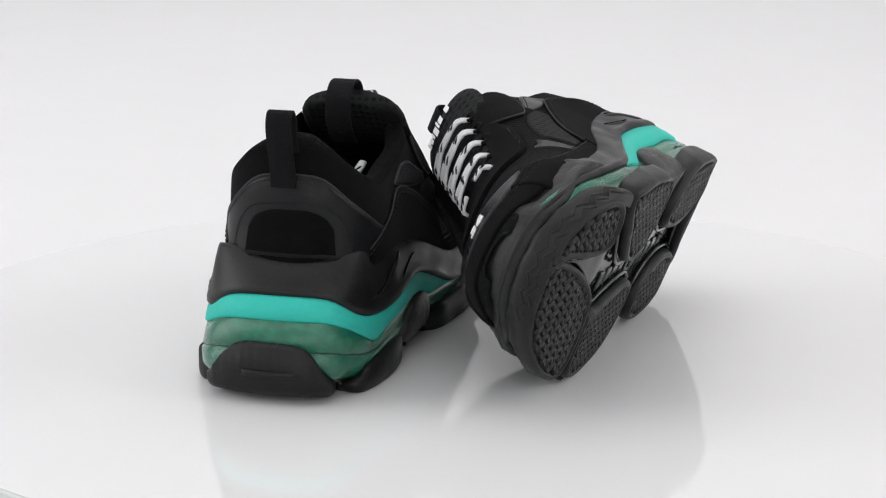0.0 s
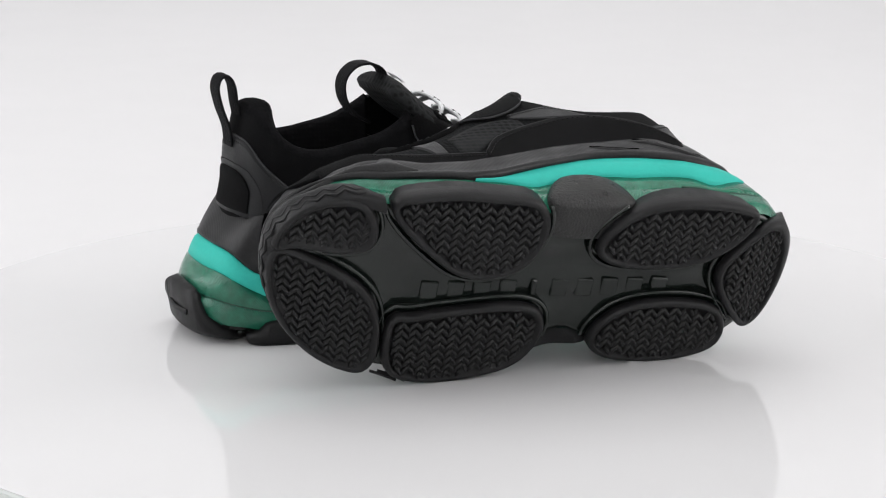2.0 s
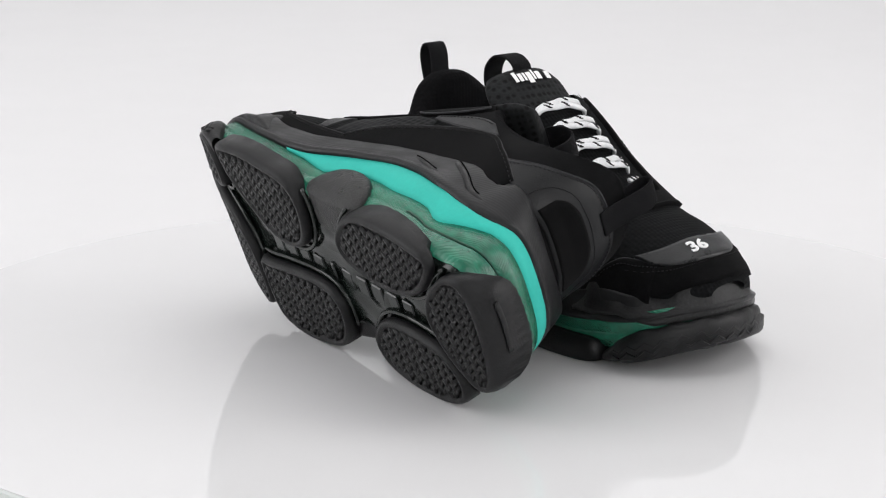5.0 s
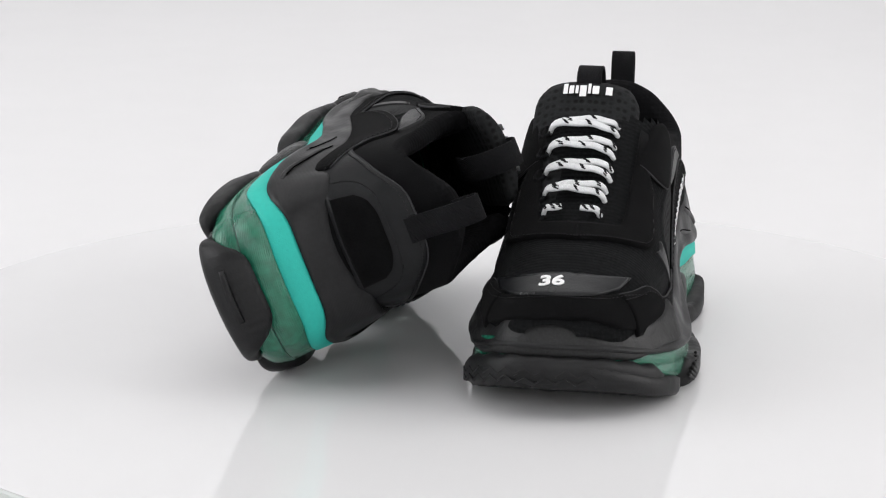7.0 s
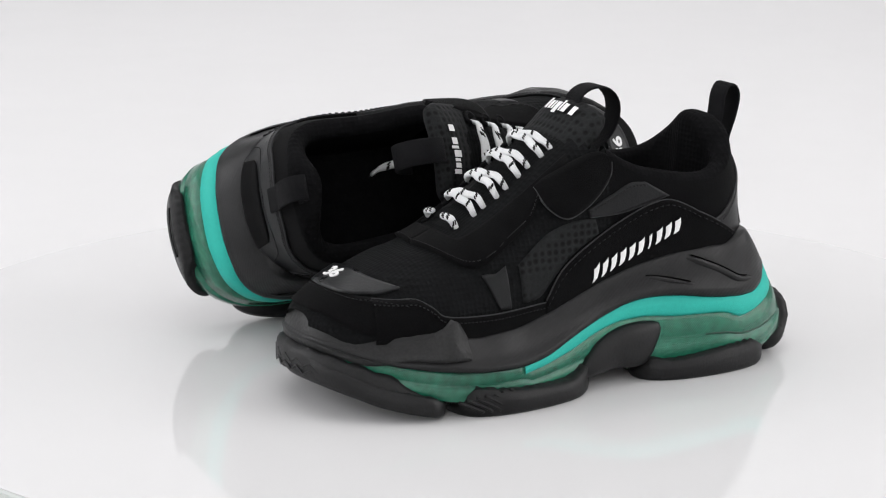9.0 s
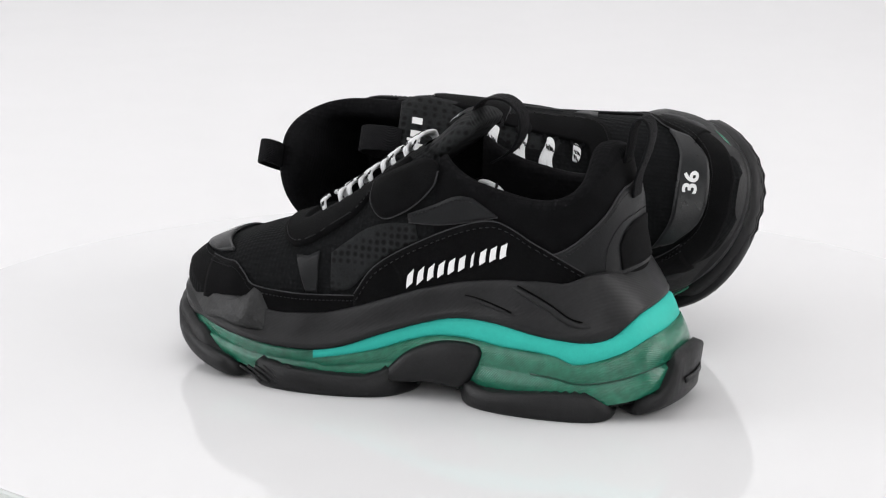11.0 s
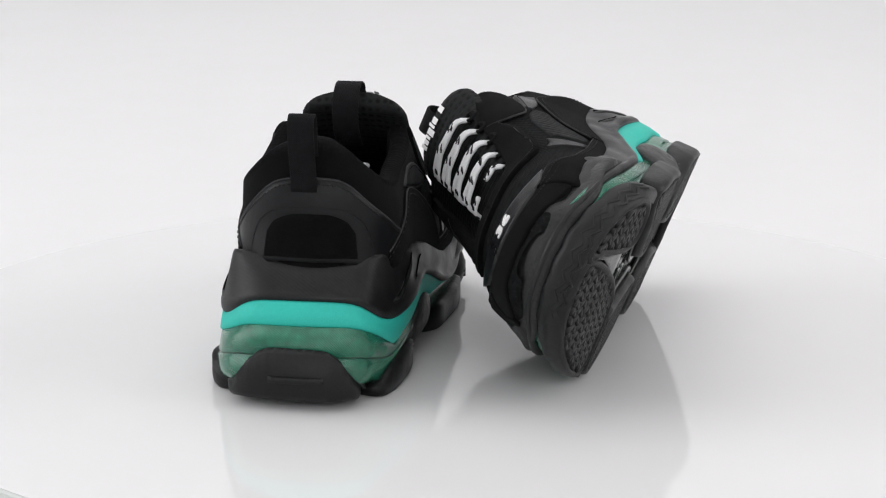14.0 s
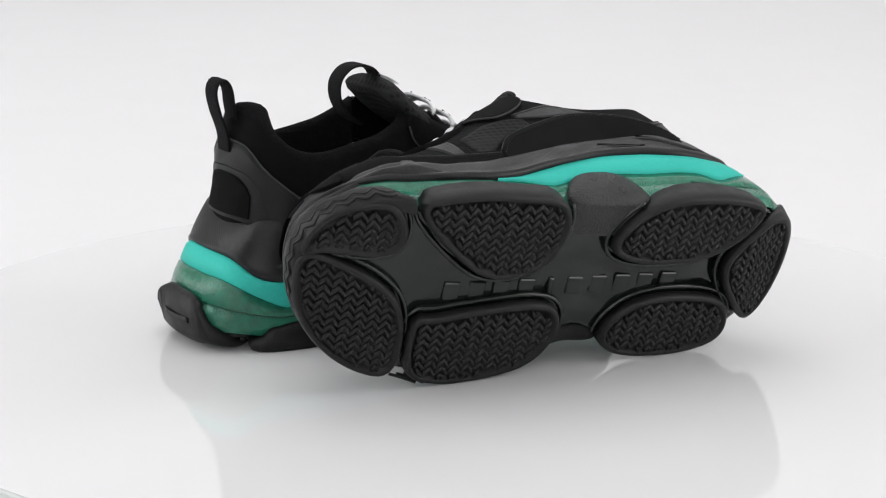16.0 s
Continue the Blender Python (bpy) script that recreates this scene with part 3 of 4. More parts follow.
    for side in (-1, 1):
        for curve, r in (([(0.036, 0.0468), (0.044, 0.0470), (0.052, 0.0487), (0.064, 0.0540), (0.080, 0.0605), (0.086, 0.0620)], 0.0021),
                         ([(0.080, 0.0475), (0.092, 0.0508), (0.104, 0.0535), (0.112, 0.0540)], 0.0015)):
            pts = [wall_at(side, p.x, p.y) for p in spline(curve, 26)]
            bm = tube([p - Vector((side * (0.0009 + 0.0016 * abs(k / 12.5 - 1) ** 4), 0, 0)) for k, p in enumerate(pts)], r, 8)
            part("midsole_ridge", bm, M_RUBBER, shoe)
            # thin black cord paints the shade in the fold above each ridge
            part("crease", tube([p + Vector((-side * 0.0001, 0, r * 1.1)) for p in pts[3:-2]], 0.0004, 5), M_CREASE_SHADE, shoe)

    for pad_name, poly, top in PADS:
        # the inner pads sit under the drawn-in wall
        poly = [Vector((x - (0.0042 + 0.07 * x) * min(1.0, max(0.0, (0.274 - y) / 0.03)) * min(1.0, max(0.0, (y + 0.006) / 0.03)) if x > 0 else x, y)) for x, y in poly]
        bm, field, lip = pad_mesh(poly, top)
        pad = part(pad_name, bm, M_PAD, shoe)
        part("tread", tread_mesh(field), M_PAD, pad)
        if pad_name == "back_pad":
            strip = [Vector((x, -0.0022 + 9.0 * (x + 0.003) ** 2, 0.0165)) for x in np.linspace(-0.017, 0.011, 12)]
            part("embossed_bar", ribbon(strip, (0, 0.1, 1), 0.0030, 0.0008), M_PAD, pad)
        lip = [Vector((q.x, q.y, spring(q.y) + 0.0056)) for q in lip if edge_gap(q) > (0.0075 if q.y > 0.06 else 0.013) and abs(q.x) < 0.05]
        if len(lip) > 8:
            far = max(range(len(lip)), key=lambda k: (lip[k] - lip[k - 1]).length)
            lip = lip[far:] + lip[:far]
            part("pad_lip", tube(lip, 0.0013, 6), M_PLATE, pad)

    # continuous rim round the toe, running back into the pads, with zigzag ribs on its face
    rim_cols, zigzag = [], [[], []]
    for j, i in enumerate([k for k in range(NU) if OUTLINE[k].y > 0.238]):
        p, n = OUTLINE[i], NORMAL[i] * INWARD
        zf = spring(p.y)
        k = 0.40 + 0.70 * min(1.0, max(0.0, (p.y - 0.236) / 0.024))
        tail = min(1.0, max(0.0, (p.y - 0.238) / 0.018))
        col = []
        for d, h in ((0.0060, 0.0012), (0.0014, 0.0012), (-0.0006, 0.0026), (-0.0017, 0.0056), (-0.0019, 0.0090), (-0.0014, 0.0122), (0.0001, 0.0142), (0.0028, 0.0153), (0.0100, 0.0155)):
            q = p + n * (d + (1 - tail) * 0.0060)
            col.append(Vector((q.x, q.y, zf + h * k + (0.0006 * math.sin(1.9 * j) if h > 0.012 else 0.0))))
        rim_cols.append(col)
        if p.y > 0.246:
            for line, low in zip(zigzag, (0.0030, 0.0066)):
                q = p + n * (-0.0016 + (1 - tail) * 0.0060)
                line.append(Vector((q.x, q.y, zf + (low + (0.0030 if j % 2 else 0.0)) * k)))
    rim_part = part("toe_rim", grid_mesh(rim_cols), M_RUBBER, shoe, "black rubber rim round the toe")
    for line in zigzag:
        part("zigzag_rib", tube(line, 0.00075, 5), M_RUBBER, rim_part)
    # curved ribs on the outer wall of the ball pad
    for r in range(7):
        y0 = 0.186 + 0.0046 * r
        arc = [Vector((-(out_lat(y0 + 0.010 * f) + 0.0016 - 0.0007 * f), y0 + 0.010 * f + 0.003 * f * f, 0.0032 + (0.0100 - 0.0006 * r) * f)) for f in np.linspace(0, 1, 7)]
        part("wall_rib", tube(arc, 0.00085, 5), M_RUBBER, shoe)

    # scuffed side blocks at the waist, clear of the ground
    for side, xs in ((-1, 0.052), (1, 0.052)):
        shape = rounded([(0.155, 0.008), (0.147, 0.017), (0.139, 0.025), (0.122, 0.0315), (0.102, 0.0315), (0.099, 0.027), (0.106, 0.011), (0.113, 0.0075), (0.128, 0.0095), (0.142, 0.0075)] if side < 0 else
                        [(0.098, 0.0045), (0.103, 0.020), (0.113, 0.029), (0.133, 0.030), (0.145, 0.021), (0.151, 0.0045)], 40, 2)
        rings = []
        centre = sum(shape, Vector((0, 0))) / len(shape)
        for d, dx in ((0.0, -0.016), (0.0, 0.0012), (0.05, 0.0026), (0.14, 0.0036), (0.3, 0.0046), (0.5, 0.0053), (0.72, 0.0057), (0.9, 0.0059)):
            rings.append([Vector((side * ((out_lat(p.x) if side < 0 else out_med(p.x)) - 0.004 + dx + 0.05 * (0.028 - p.y) - (tucked_in(p.x, p.y) if side > 0 else 0.0)), p.x, p.y)) for p in [v.lerp(centre, d) for v in shape]])
        part("side_block", skin(rings, cap_high=True), M_SCUFF if side > 0 else M_RUBBER, shoe, "scuffed grey rubber block" if side > 0 else "smooth charcoal rubber arch block")
    # plain embossed bars in place of the word on the sole
    for k in range(10):
        y = 0.097 + k * 0.0142
        bm = bmesh.new()
        bmesh.ops.create_cube(bm, size=1)
        for v in bm.verts:
            v.co = Vector((-0.0120 + v.co.x * 0.0105 + 0.0004 * k + v.co.y * 0.0008, y - 0.021 + v.co.y * (0.0092 if k != 5 else 0.0030), 0.0076 + v.co.z * 0.0018))
        bmesh.ops.bevel(bm, geom=bm.edges[:], offset=0.0006, segments=1, affect="EDGES")
        part("embossed_bar", bm, M_PLATE, shoe, smooth=False)

    # toe bumper
    def bump_h(p):
        side_rise = math.exp(-((p.y - 0.2245) / 0.0065) ** 2) * 0.0085
        k = min(1.0, max(0.0, (0.031 - abs(p.x - 0.007)) / 0.006)) if p.y > 0.255 else 0.0
        tip = 0.006 * k * k * (3 - 2 * k)
        return side_rise + tip
    run = [i for i in range(NU) if OUTLINE[i].y > 0.212]
    cols = []
    for i in run:
        p, n = OUTLINE[i], NORMAL[i] * INWARD
        z0, z1 = mid_low(p.y) + 0.004 - 0.0085 * min(1.0, max(0.0, (p.y - 0.248) / 0.024)), mid_top(p.y) + bump_h(p)
        col = []
        for f, d in ((0.0, 0.0045), (0.10, 0.0020), (0.22, 0.0019), (0.45, 0.0040), (0.75, 0.0066), (0.93, 0.0086), (1.0, 0.0098), (1.0, 0.0130), (0.9, 0.0150)):
            extra = max(0.0, (z0 + (z1 - z0) * f) - 0.050) * 0.55
            q = p + n * (d + extra + 0.0045 * (1 - min(1.0, max(0.0, (p.y - 0.212) / 0.017))))
            col.append(Vector((q.x, q.y, z0 + (z1 - z0) * f)))
        cols.append(col)
    part("toe_bumper", grid_mesh(cols), M_BUMPER, shoe, "charcoal rubber toe bumper with raised lugs")

    # --- upper body: collar walls and vamp on one surface
    rim_z = smooth_table([QMIN, 0.02, 0.033, 0.046, 0.060, 0.072, 0.082, 0.095, 0.110, 0.122, 0.132], [0.1235, 0.1230, 0.1185, 0.1110, 0.1035, 0.1005, 0.1010, 0.1035, 0.1070, 0.113, 0.121], 0.004)
    YC = 0.128
    outer, inner = [], []
    qs = list(np.linspace(YC, Q0, 14)) + list(np.linspace(Q0, QMIN, 22))[1:]
    track = [(q, -1) for q in qs] + [(q, 1) for q in qs[::-1][1:]]
    for q, side in track:
        zr = rim_z(q)
        col = [surf(q, phi_at(q, Z_BASE(q) + (zr - Z_BASE(q)) * f, side)) for f in np.linspace(0, 1, 12)]
        outer.append(col)
        n = normal_at(q, phi_at(q, zr - 0.003, side))
        n = Vector((n.x, n.y, 0)).normalized()
        top = col[-1]
        heelness = max(0.0, 1 - (q - QMIN) / 0.045)
        th = 0.0105 + 0.007 * heelness
        rise = 0.0040 + 0.0020 * heelness
        icol = [top - n * (th / 2 * (1 - math.cos(a))) + Vector((0, 0, rise * math.sin(a))) for a in np.linspace(0, math.pi, 8)]
        for k in range(1, 8):
            f = k / 7
            icol.append(Vector(((top.x - n.x * th) * (1 - 0.08 * f), top.y - n.y * th + (0.0 if q > Q0 else 0.004 * f), top.z + (0.058 - top.z) * f)))
        inner.append(icol)
    part("quarter", grid_mesh(outer), M_KNIT, shoe, "black neoprene quarter")
    part("collar_lining", grid_mesh(inner), M_LINING, shoe, "padded black mesh collar lining")
    cols = []
    for q in list(np.linspace(YC, 0.272, 40)) + [0.277, 0.281, 0.284, 0.2865, 0.288]:
        cols.append([surf(q, a) for a in np.linspace(-90, 90, 49)])
    throat = 0.142
    bm = bmesh.new()
    vs = [[bm.verts.new(p) for p in c] for c in cols]
    for a, b in zip(vs, vs[1:]):
        for i in range(48):
            bm.faces.new((a[i], a[i + 1], b[i + 1], b[i]))
    # the throat is open behind the laces
    gone = [f for f in bm.faces if (f.calc_center_median().y < throat and abs(f.calc_center_median().x - TONGUE_X) < 0.024) or (f.calc_center_median().z > 0.1185 + 0.5 * (f.calc_center_median().y - YC) and f.calc_center_median().y < 0.15)]
    bmesh.ops.delete(bm, geom=gone, context="FACES")
    bmesh.ops.recalc_face_normals(bm, faces=bm.faces)
    part("vamp", bm, M_MESH, shoe, "black knitted mesh vamp")
    ins = rounded([(0.030, 0.12), (0.030, 0.08), (0.022, 0.052), (0.0, 0.043), (-0.024, 0.052), (-0.031, 0.08), (-0.030, 0.12), (-0.030, 0.19), (0.032, 0.19)], 60, 2)
    part("insole", skin([[Vector((p.x, p.y, 0.060 - 0.1 * max(0, p.y - 0.1))) for p in shrunk(ins, d)] for d in (0.0, 0.008)], cap_high=True), M_LINING, shoe)

    # --- tongue: padded, standing above the throat
    grid = []
    tl = spline([(0.206, 0.080), (0.188, 0.0915), (0.170, 0.1045), (0.152, 0.117), (0.138, 0.1285), (0.128, 0.1375), (0.1220, 0.1400)], 26)
    for k, p in enumerate(tl):
        f = k / 25
        half = 0.018 + 0.0105 * min(1, f * 1.6)
        thick = 0.004 + 0.0065 * min(1, f * 1.3)
        if f > 0.86:
            half *= 1 - 0.20 * ((f - 0.86) / 0.14) ** 2
        if k == 25:
            thick *= 0.7
        row = []
        for a in np.linspace(0, 2 * math.pi, 24, endpoint=False):
            ca, sa = math.cos(a), math.sin(a)
            u = math.copysign(abs(ca) ** 0.6, ca) * half
            v = math.copysign(abs(sa) ** 0.8, sa) * thick / 2
            drop = 0.24 * (u / half) ** 2 * half
            row.append(Vector((TONGUE_X + u, p.x + 0.55 * (v - thick / 2) - 0.4 * drop, p.y + 0.83 * (v - thick / 2) - drop * 0.6)))
        grid.append(row)
    bm = bmesh.new()
    vs = [[bm.verts.new(p) for p in r] for r in grid]
    for a, b in zip(vs, vs[1:]):
        for i in range(24):
            bm.faces.new((a[i], a[(i + 1) % 24], b[(i + 1) % 24], b[i]))
    bm.faces.new(vs[0])
    bm.faces.new(vs[-1])
    bmesh.ops.recalc_face_normals(bm, faces=bm.faces)
    tongue = part("tongue", bm, M_DOTS, shoe, "padded black mesh tongue")

    def tongue_at(u, f, h):
        k = min(max(f * 25, 0), 24.999)
        p = tl[int(k)].lerp(tl[int(k) + 1], k - int(k))
        half = 0.018 + 0.0105 * min(1, f * 1.6)
        drop = 0.24 * (u / half) ** 2 * half
        return Vector((TONGUE_X + u, p.x + 0.55 * h - 0.4 * drop, p.y + 0.83 * h - drop * 0.6))
    # white bars for the printed word
    widths = [0.0024, 0.0026, 0.0016, 0.0036, 0.0016, 0.0036, 0.0, 0.0036]
    x = -0.0128
    for k, w in enumerate(widths):
        if w:
            lo, hi = (0.885, 0.955) if k in (0, 4) else ((0.885, 0.94) if k != 3 else (0.865, 0.94))
            g = [[tongue_at(-flip * (x + w * a), f, 0.0016) for a in (0, 0.5, 1)] for f in np.linspace(lo, hi, 4)]
            part("print_bar", grid_mesh(g), M_PRINT, tongue, "white printed bar")
        x += w + 0.0008 + (0.002 if not w else 0)
    # pull loop behind the tongue
    lp = [Vector((TONGUE_X, y, z)) for y, z in [(p.x, p.y) for p in spline([(0.1235, 0.137), (0.121, 0.1425), (0.114, 0.1460), (0.105, 0.1450), (0.0985, 0.138), (0.0985, 0.128), (0.104, 0.119), (0.113, 0.113)], 28)]]
    part("tongue_loop", ribbon(lp, (1, 0, 0), 0.0135, 0.0013), M_TAPE, shoe, "black woven pull loop")
    nod = 0.22 if mirrored else 0.0
    lp = [Vector((-0.004, y + nod * max(0.0, z - 0.104), z - 0.1 * nod * max(0.0, z - 0.104))) for y, z in [(p.x, p.y) for p in spline([(0.0340, 0.104), (0.0335, 0.114), (0.0300, 0.126), (0.0280, 0.136), (0.0300, 0.1420), (0.0345, 0.1425), (0.0375, 0.137), (0.0385, 0.129), (0.0400, 0.121)], 30)]]
    part("heel_loop", ribbon(lp, (1, 0, 0), 0.0130, 0.0014), M_TAPE, shoe, "black woven heel pull loop")

    # --- panels
    for side in (-1, 1):
        # long suede side swoop
        sw_low = [(0.170, 0.037), (0.150, 0.045), (0.130, 0.053), (0.110, 0.058), (0.085, 0.0625), (0.053, 0.062)]
        sw_high = [(0.169, 0.050), (0.157, 0.066), (0.130, 0.082), (0.103, 0.0925), (0.086, 0.0905), (0.053, 0.071)]
        panel("side_panel", sw_low, sw_high, side, M_SUEDE, shoe, h=0.0022, nu=40)
        piping(sw_high, side, shoe, h=0.0018, r=0.0005)
        seam([(p[0] - 0.001, p[1] - 0.0028) for p in sw_high], side, shoe, h=0.0026)
        # suede mudguard round the toe side
        mg_low = [(0.262, 0.041), (0.250, 0.040), (0.236, 0.039), (0.212, 0.034), (0.185, 0.036), (0.166, 0.040)]
        mg_high = [(0.260, 0.0605), (0.250, 0.0590), (0.240, 0.0580), (0.232, 0.0530), (0.225, 0.0485), (0.200, 0.0472), (0.168, 0.0490)]
        panel("mudguard", mg_low, mg_high, side, M_SUEDE, shoe, h=0.0018, nu=44)
        piping(mg_high, side, shoe, h=0.0014, r=0.0005)
        seam([(p[0], p[1] - 0.0025) for p in mg_high], side, shoe, h=0.0022, n=46)
        # dark leather strip behind the mudguard and the quarter strip by the ear
        panel("leather_strip", [(0.1955, 0.0485), (0.194, 0.0485), (0.192, 0.0485), (0.1895, 0.0485)], [(0.203, 0.0655), (0.200, 0.0660), (0.196, 0.0660), (0.190, 0.0690)], side, M_LEATHER, shoe, h=0.0010, nu=14)
        qs_low, qs_high = [(0.141, 0.0885), (0.124, 0.0890), (0.106, 0.0925), (0.094, 0.0955)], [(0.142, 0.0925), (0.128, 0.0985), (0.117, 0.1035), (0.108, 0.1035)]
        panel("quarter_strip", qs_low, qs_high, side, M_LEATHER, shoe, h=0.0014, nu=22, nv=8)
        piping(qs_low, side, shoe, h=0.0011, r=0.0004)
        seam([(q, z - 0.0018) for q, z in qs_high], side, shoe, h=0.0018, n=18)
        # coarse perforated mesh between the suede pieces
        panel("mesh_inset", [(0.182, 0.0500), (0.172, 0.0520), (0.164, 0.0600), (0.152, 0.0710), (0.136, 0.0800)], [(0.183, 0.0690), (0.174, 0.0760), (0.164, 0.0830), (0.152, 0.0870), (0.138, 0.0880)], side, M_DOTS, shoe, h=0.0007, nu=24)
        # ear-shaped eyestay panels
        ear_low = [(0.165, 0.1025), (0.163, 0.0945), (0.155, 0.0890), (0.145, 0.0925), (0.135, 0.1000), (0.1285, 0.1080), (0.1268, 0.1145)]
        ear_high = [(0.165, 0.1025), (0.160, 0.1065), (0.151, 0.1115), (0.142, 0.1160), (0.134, 0.1190), (0.1290, 0.1185), (0.1268, 0.1145)]
        panel("ear_panel", ear_low, ear_high, side, M_SUEDE, shoe, h=0.0025, nu=30)
        piping(ear_low, side, shoe, h=0.0020, r=0.0006)
        # eyestay along the throat
        lo = [(0.2215, 0), (0.2165, 26 * side), (0.209, 43 * side), (0.198, 49 * side), (0.185, 46 * side), (0.173, 45 * side), (0.166, 38 * side), (0.155, 34 * side), (0.146, 31 * side)]
        hi = [(0.2085, 0), (0.2075, 14 * side), (0.205, 21 * side), (0.197, 23 * side), (0.184, 24 * side), (0.172, 25 * side), (0.163, 26 * side), (0.155, 25 * side), (0.146, 25 * side)]
        panel("eyestay", lo, hi, side, M_SUEDE, shoe, h=0.0024, walls=False, nu=34)
        seam([(q - 0.001, p * 0.93) for q, p in lo[:7]], side, shoe, walls=False, h=0.0028)
        # leather counter round the heel, with its suede window
        ct_low = [(0.098, 0.063), (0.082, 0.064), (0.060, 0.061), (0.040, 0.066), (0.022, 0.069), (QMIN, 0.069)]
        ct_high = [(0.099, 0.0900), (0.086, 0.0835), (0.068, 0.0795), (0.046, 0.093), (0.026, 0.1075), (QMIN, 0.1105)]
        if side > 0:
            heel_panel("heel_counter", ct_low, ct_high, M_LEATHER, shoe, 0.0015, "smooth black leather heel counter", nu=81)
        piping(ct_high, side, shoe, h=0.0011, r=0.0006)
        seam([(p[0], p[1] - 0.0028) for p in ct_high], side, shoe, h=0.0019, n=44)
        seam([(0.042, 0.069), (0.039, 0.080), (0.034, 0.0885), (0.025, 0.0945), (QMIN, 0.0965)], side, shoe, h=0.0019)
        if side > 0:
            heel_panel("heel_window", [(0.0310, 0.0705), (0.024, 0.0710), (0.016, 0.0710), (QMIN, 0.0710)], [(0.0295, 0.0830), (0.0250, 0.0890), (0.017, 0.0925), (QMIN, 0.0930)], M_SUEDE, shoe, 0.0024, "black suede heel window")
    # toe cap with the size number
    panel("toe_cap", [(0.2565, -40), (0.269, -27), (0.2735, -8), (0.2735, 14), (0.269, 36), (0.2565, 50)], [(0.2450, -42), (0.2515, -30), (0.2560, -16), (0.2570, 6), (0.2560, 26), (0.2515, 40), (0.2450, 51)], 1, M_GREY, shoe, "glossy dark grey toe cap piece", h=0.0024, walls=False, nu=34)
    edge = [(0.2450, -42), (0.2515, -30), (0.2560, -16), (0.2570, 6), (0.2560, 26), (0.2515, 40), (0.2450, 51)]
    piping(edge, 1, shoe, walls=False, h=0.0014, r=0.0005)
    toe_low = [(0.244, -82), (0.262, -80), (0.277, -66), (0.2845, -30), (0.2855, 8), (0.2845, 40), (0.277, 68), (0.262, 80), (0.244, 82)]
    toe_high = [(0.241, -58), (0.2535, -47), (0.2655, -34), (0.2710, -14), (0.2715, 6), (0.2710, 22), (0.2655, 42), (0.2535, 56), (0.241, 62)]
    panel("toe_suede", toe_low, toe_high, 1, M_SUEDE, shoe, h=0.0014, walls=False, nu=56)
    seam([(q + 0.003, p * 1.04) for q, p in toe_high], 1, shoe, walls=False, h=0.0018, n=60)
    bm = text_mesh("36", 0.0118)
    for v in bm.verts:
        u, w, h = v.co.x * flip, v.co.y, v.co.z
        q = 0.2645 - w * 0.85
        width = (W_LAT(q) + W_MED(q)) / 2
        phi = math.degrees(math.asin(max(-1, min(1, -1 * 0 + math.copysign(abs((-u + 0.006) / width) ** (POWER(q) / 2), -u + 0.006)))))
        v.co = lifted(q, phi, 0.0026 + h)
    part("size_number", bm, M_PRINT, shoe, "white printed number 36", smooth=False)
    # white bars in place of the word on the outer side panel
    for k in range(10):
        q = 0.1392 - k * 0.0055
        z = 0.0606 + k * 0.0021
        g = []
        for j in range(4):
            v = j / 3 - 0.5
            g.append([lifted(q + dx * (0.0017 if k != 6 else 0.0008) - v * 0.0008, phi_at(q, z + v * 0.0066 - dx * 0.0008, -1), 0.0032 if 0 < abs(dx) < 1 or j in (1, 2) else 0.0026) for dx in (-1, -0.6, 0.6, 1)])
        part("logo_bar", grid_mesh(g), M_PRINT, shoe, "white raised bar")

    # --- laces: flat white bands with dark flecks, two strands a row
    rng = random.Random(7 if mirrored else 3)
    for r, (y, half) in enumerate(LACE_ROWS):
        strands = [(-0.0014, 0.0012), (0.0015, -0.0013)] if r < 4 else [(0.0, 0.0)]
        for off, slant in strands:
            spans = [(-1, 1)] if r < 4 else [(-1, -0.30), (0.34, 1)]
            for s0, s1 in spans:
                path = []
                for f in np.linspace(s0, s1, 22):
                    yy = y + off + slant * f + 0.0004 * math.sin(7 * f + r)
                    end = max(0.0, (abs(f) - 0.82) / 0.18)
                    lift = 0.0052 - 0.0050 * end ** 2
                    u = half * f
                    zz = Z_TOP(yy) - 0.25 * abs(u / 0.024) ** 2.2 * 0.024
                    path.append(Vector((TONGUE_X * 0.75 + u, yy + 0.5 * lift, zz + 0.85 * lift)))
                lace_strand(path, shoe, rng)
    # loose lace ends tucked inside the throat
    tucked = ((0.008, 0.1235, 0.0950, 0.005), (0.001, 0.1225, 0.0940, -0.005)) if not mirrored else ((0.006, 0.1180, 0.0880, 0.003),)
    for k, (x0, y0, z0, sway) in enumerate(tucked):
        path = [Vector((x0 + sway * math.sin(3.0 * f), y0 - 0.012 * f + 0.004 * math.sin(5 * f + k), z0 + 0.009 * math.sin(3.1 * f) - 0.008 * f)) for f in np.linspace(0, 1, 16)]
        lace_strand(path, shoe, rng)
    # eyelet cords seen beside the laces
    for y, half in LACE_ROWS:
        for s in (-1, 1):
            c = Vector((TONGUE_X * 0.75 + s * (half + 0.0022), y, Z_TOP(y) - 0.0030))
            ringp = [c + Vector((0.0030 * math.cos(a), 0.0030 * math.sin(a), -0.0019 * math.sin(a) + 0.0015 * math.cos(a) * -s)) for a in np.linspace(0, 2 * math.pi, 12, endpoint=False)]
            part("eyelet_cord", tube(ringp, 0.0012, 5, closed=True), M_TAPE, shoe)

    for o in shoe.children_recursive:
        for v in o.data.vertices:
            v.co = settle(v.co)
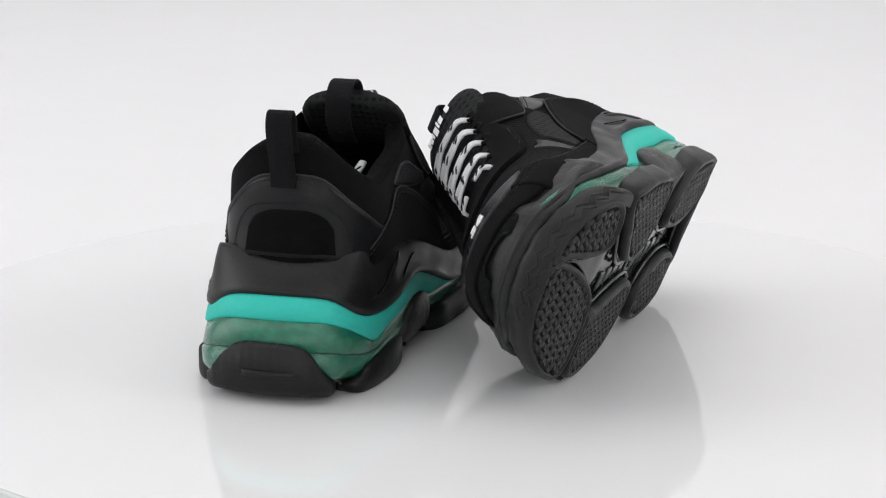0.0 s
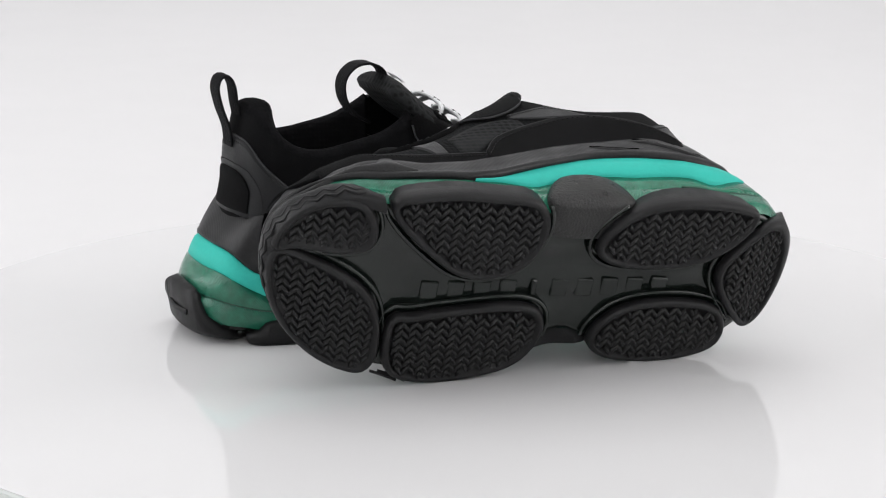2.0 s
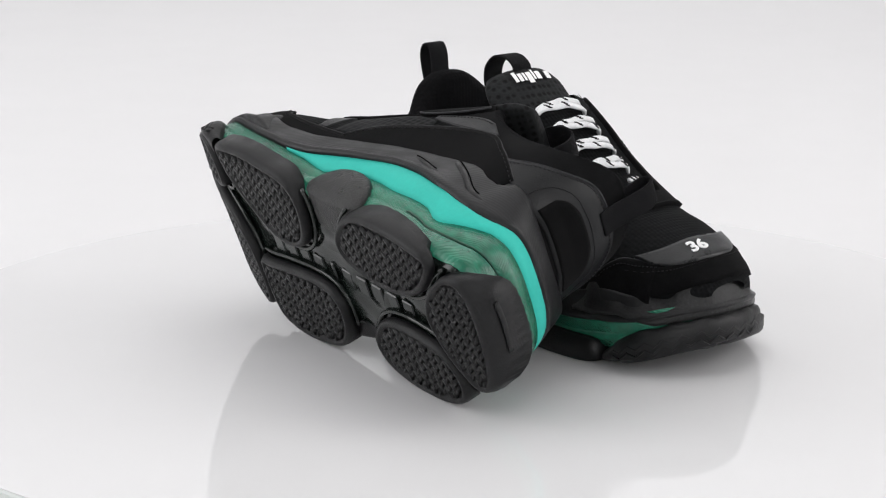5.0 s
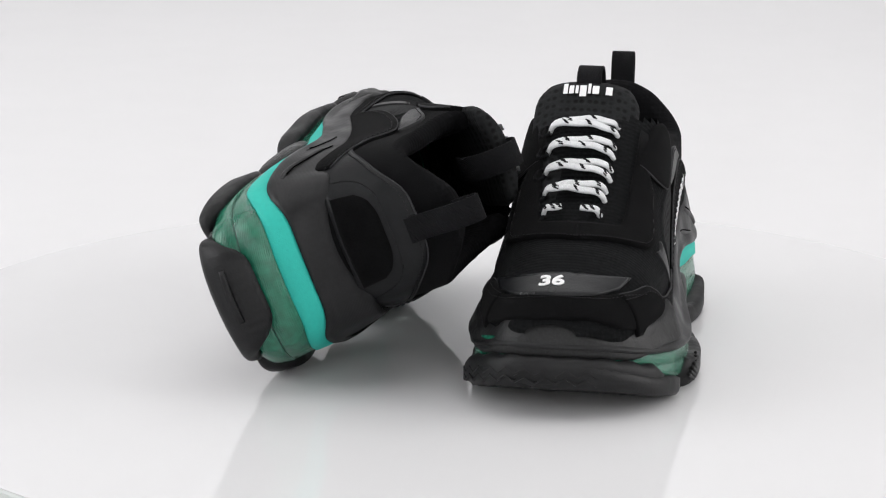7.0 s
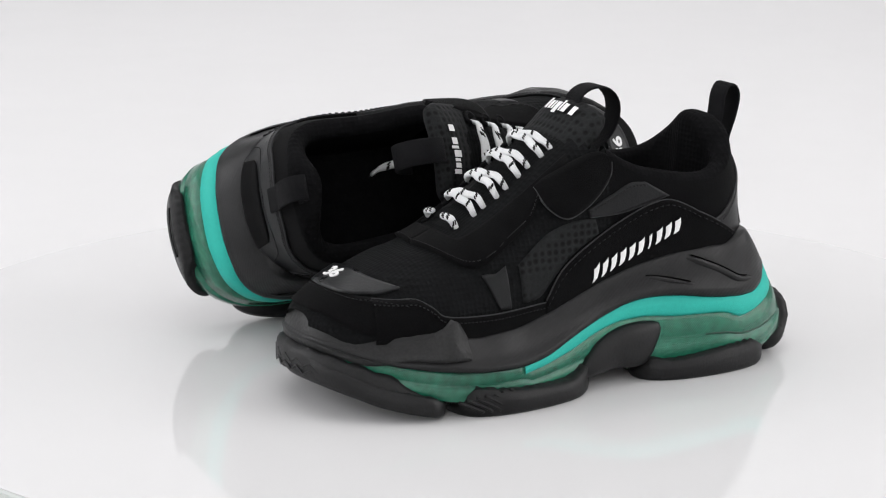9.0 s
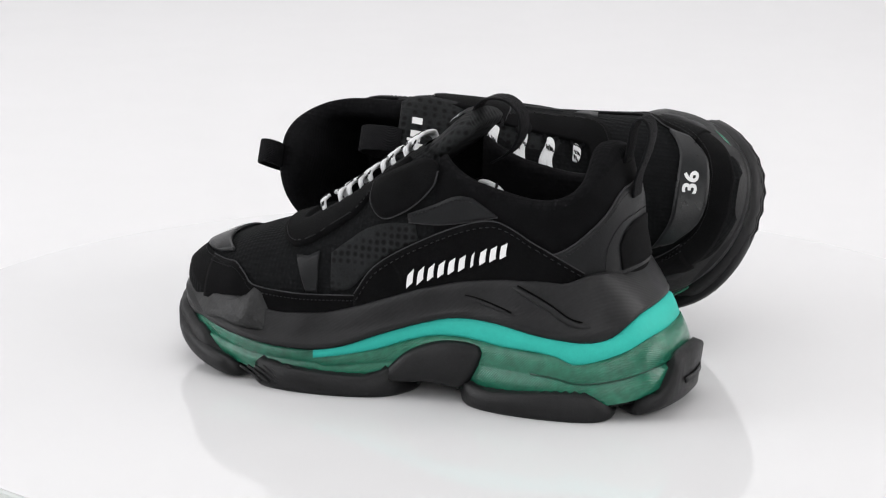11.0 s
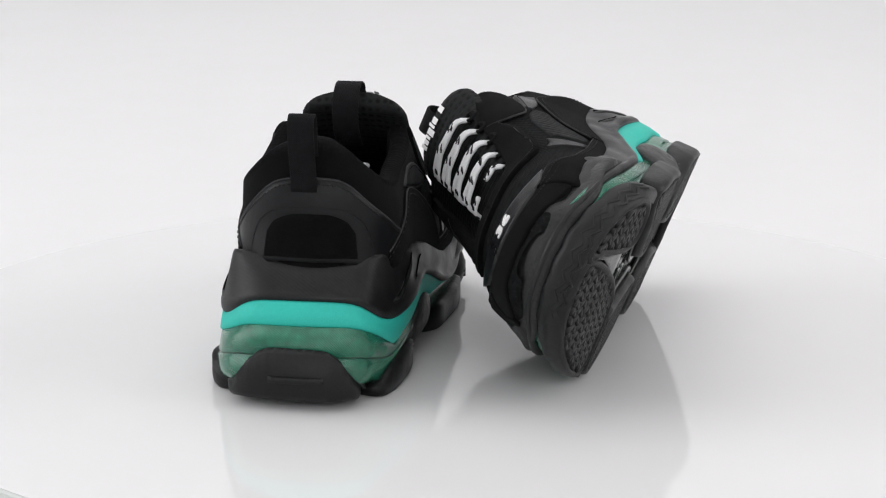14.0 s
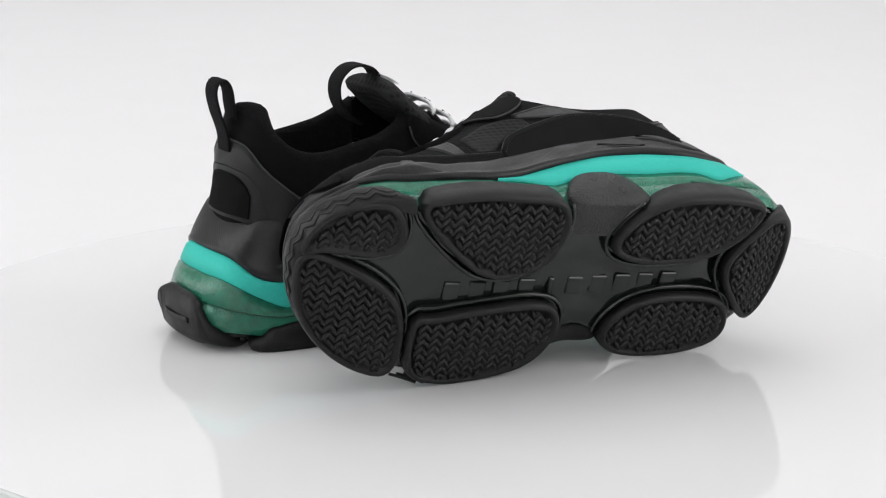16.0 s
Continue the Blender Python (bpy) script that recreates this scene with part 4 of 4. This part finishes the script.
    if mirrored:
        for o in shoe.children_recursive:
            o.data.transform(Matrix.Diagonal((-1, 1, 1, 1)))
            o.data.flip_normals()
    return shoe


def lace_strand(path, shoe, rng):
    w, t = 0.0043, 0.0022
    bm = bmesh.new()
    rings = []
    n = len(path)
    for i, p in enumerate(path):
        a, b = path[max(i - 1, 0)], path[min(i + 1, n - 1)]
        tan = (b - a).normalized()
        up = Vector((0, 0.55, 0.83))
        side = tan.cross(up).normalized()
        up = side.cross(tan)
        g = 1 - 0.35 * (abs(i / (n - 1) - 0.5) * 2) ** 4
        rings.append([bm.verts.new(p + side * math.cos(x) * w / 2 * g + up * math.copysign(abs(math.sin(x)) ** 0.8, math.sin(x)) * t / 2) for x in np.linspace(0, 2 * math.pi, 12, endpoint=False)])
    for a, b in zip(rings, rings[1:]):
        for k in range(12):
            bm.faces.new((a[k], a[(k + 1) % 12], b[(k + 1) % 12], b[k]))
    bm.faces.new(rings[0])
    bm.faces.new(rings[-1])
    bmesh.ops.recalc_face_normals(bm, faces=bm.faces)
    lace = part("lace", bm, M_WHITE, shoe, "white lace with black flecks")
    # flecks: short dark threads lying on the band
    bits = []
    k = rng.randint(0, 2)
    for i in range(1 + k, n - 2, 7):
        for j in range(3):
            a, b = path[i], path[min(i + 1, n - 1)]
            tan = (b - a).normalized()
            side = tan.cross(Vector((0, 0.55, 0.83))).normalized()
            up = side.cross(tan)
            s = (j - 1) * 0.0011 + rng.uniform(-0.0002, 0.0002)
            c = a + tan * (0.0007 * (j - 1) + rng.uniform(-0.0004, 0.0004)) + side * s + up * (t / 2 * 1.02 - 0.35 * abs(s) ** 1.2)
            bits.append(tube([c - tan * 0.0011 - side * 0.0005, c + tan * 0.0011 + side * 0.0005], 0.00042, 4))
    if bits:
        part("fleck", merged(bits), M_FLECK, lace)
    return lace


left_shoe = build_shoe("sneaker", "black chunky sneaker standing upright on an aqua and green sole", False)
right_shoe = build_shoe("sneaker", "black chunky sneaker lying on its side, zigzag tread showing", True)

# ================= movement: the turntable carries the pair round =================
STAND = pose(-0.0972, -0.1306, 0.0, 0, 0, 77.3 - 90)
# the second shoe rests on the outer edge of its sole and against the first
LEAN = Matrix(((-0.36259, -0.32078, -0.87500, 0.14047), (0.07995, -0.94614, 0.31374, 0.10919), (-0.92852, 0.04379, 0.36869, 0.04966), (0, 0, 0, 1)))
SPEED = 25.27  # degrees a second, clockwise from above


def motions():
    tables, stands, leans = [], [], []
    for i in range(65):
        t = i * 0.25
        turn = pose(0, 0, 0, 0, 0, -SPEED * t)
        tables.append((t, turn))
        stands.append((t, turn @ STAND))
        leans.append((t, turn @ LEAN))
    walk(turntable, tables)
    walk(left_shoe, stands)
    walk(right_shoe, leans)


motions()
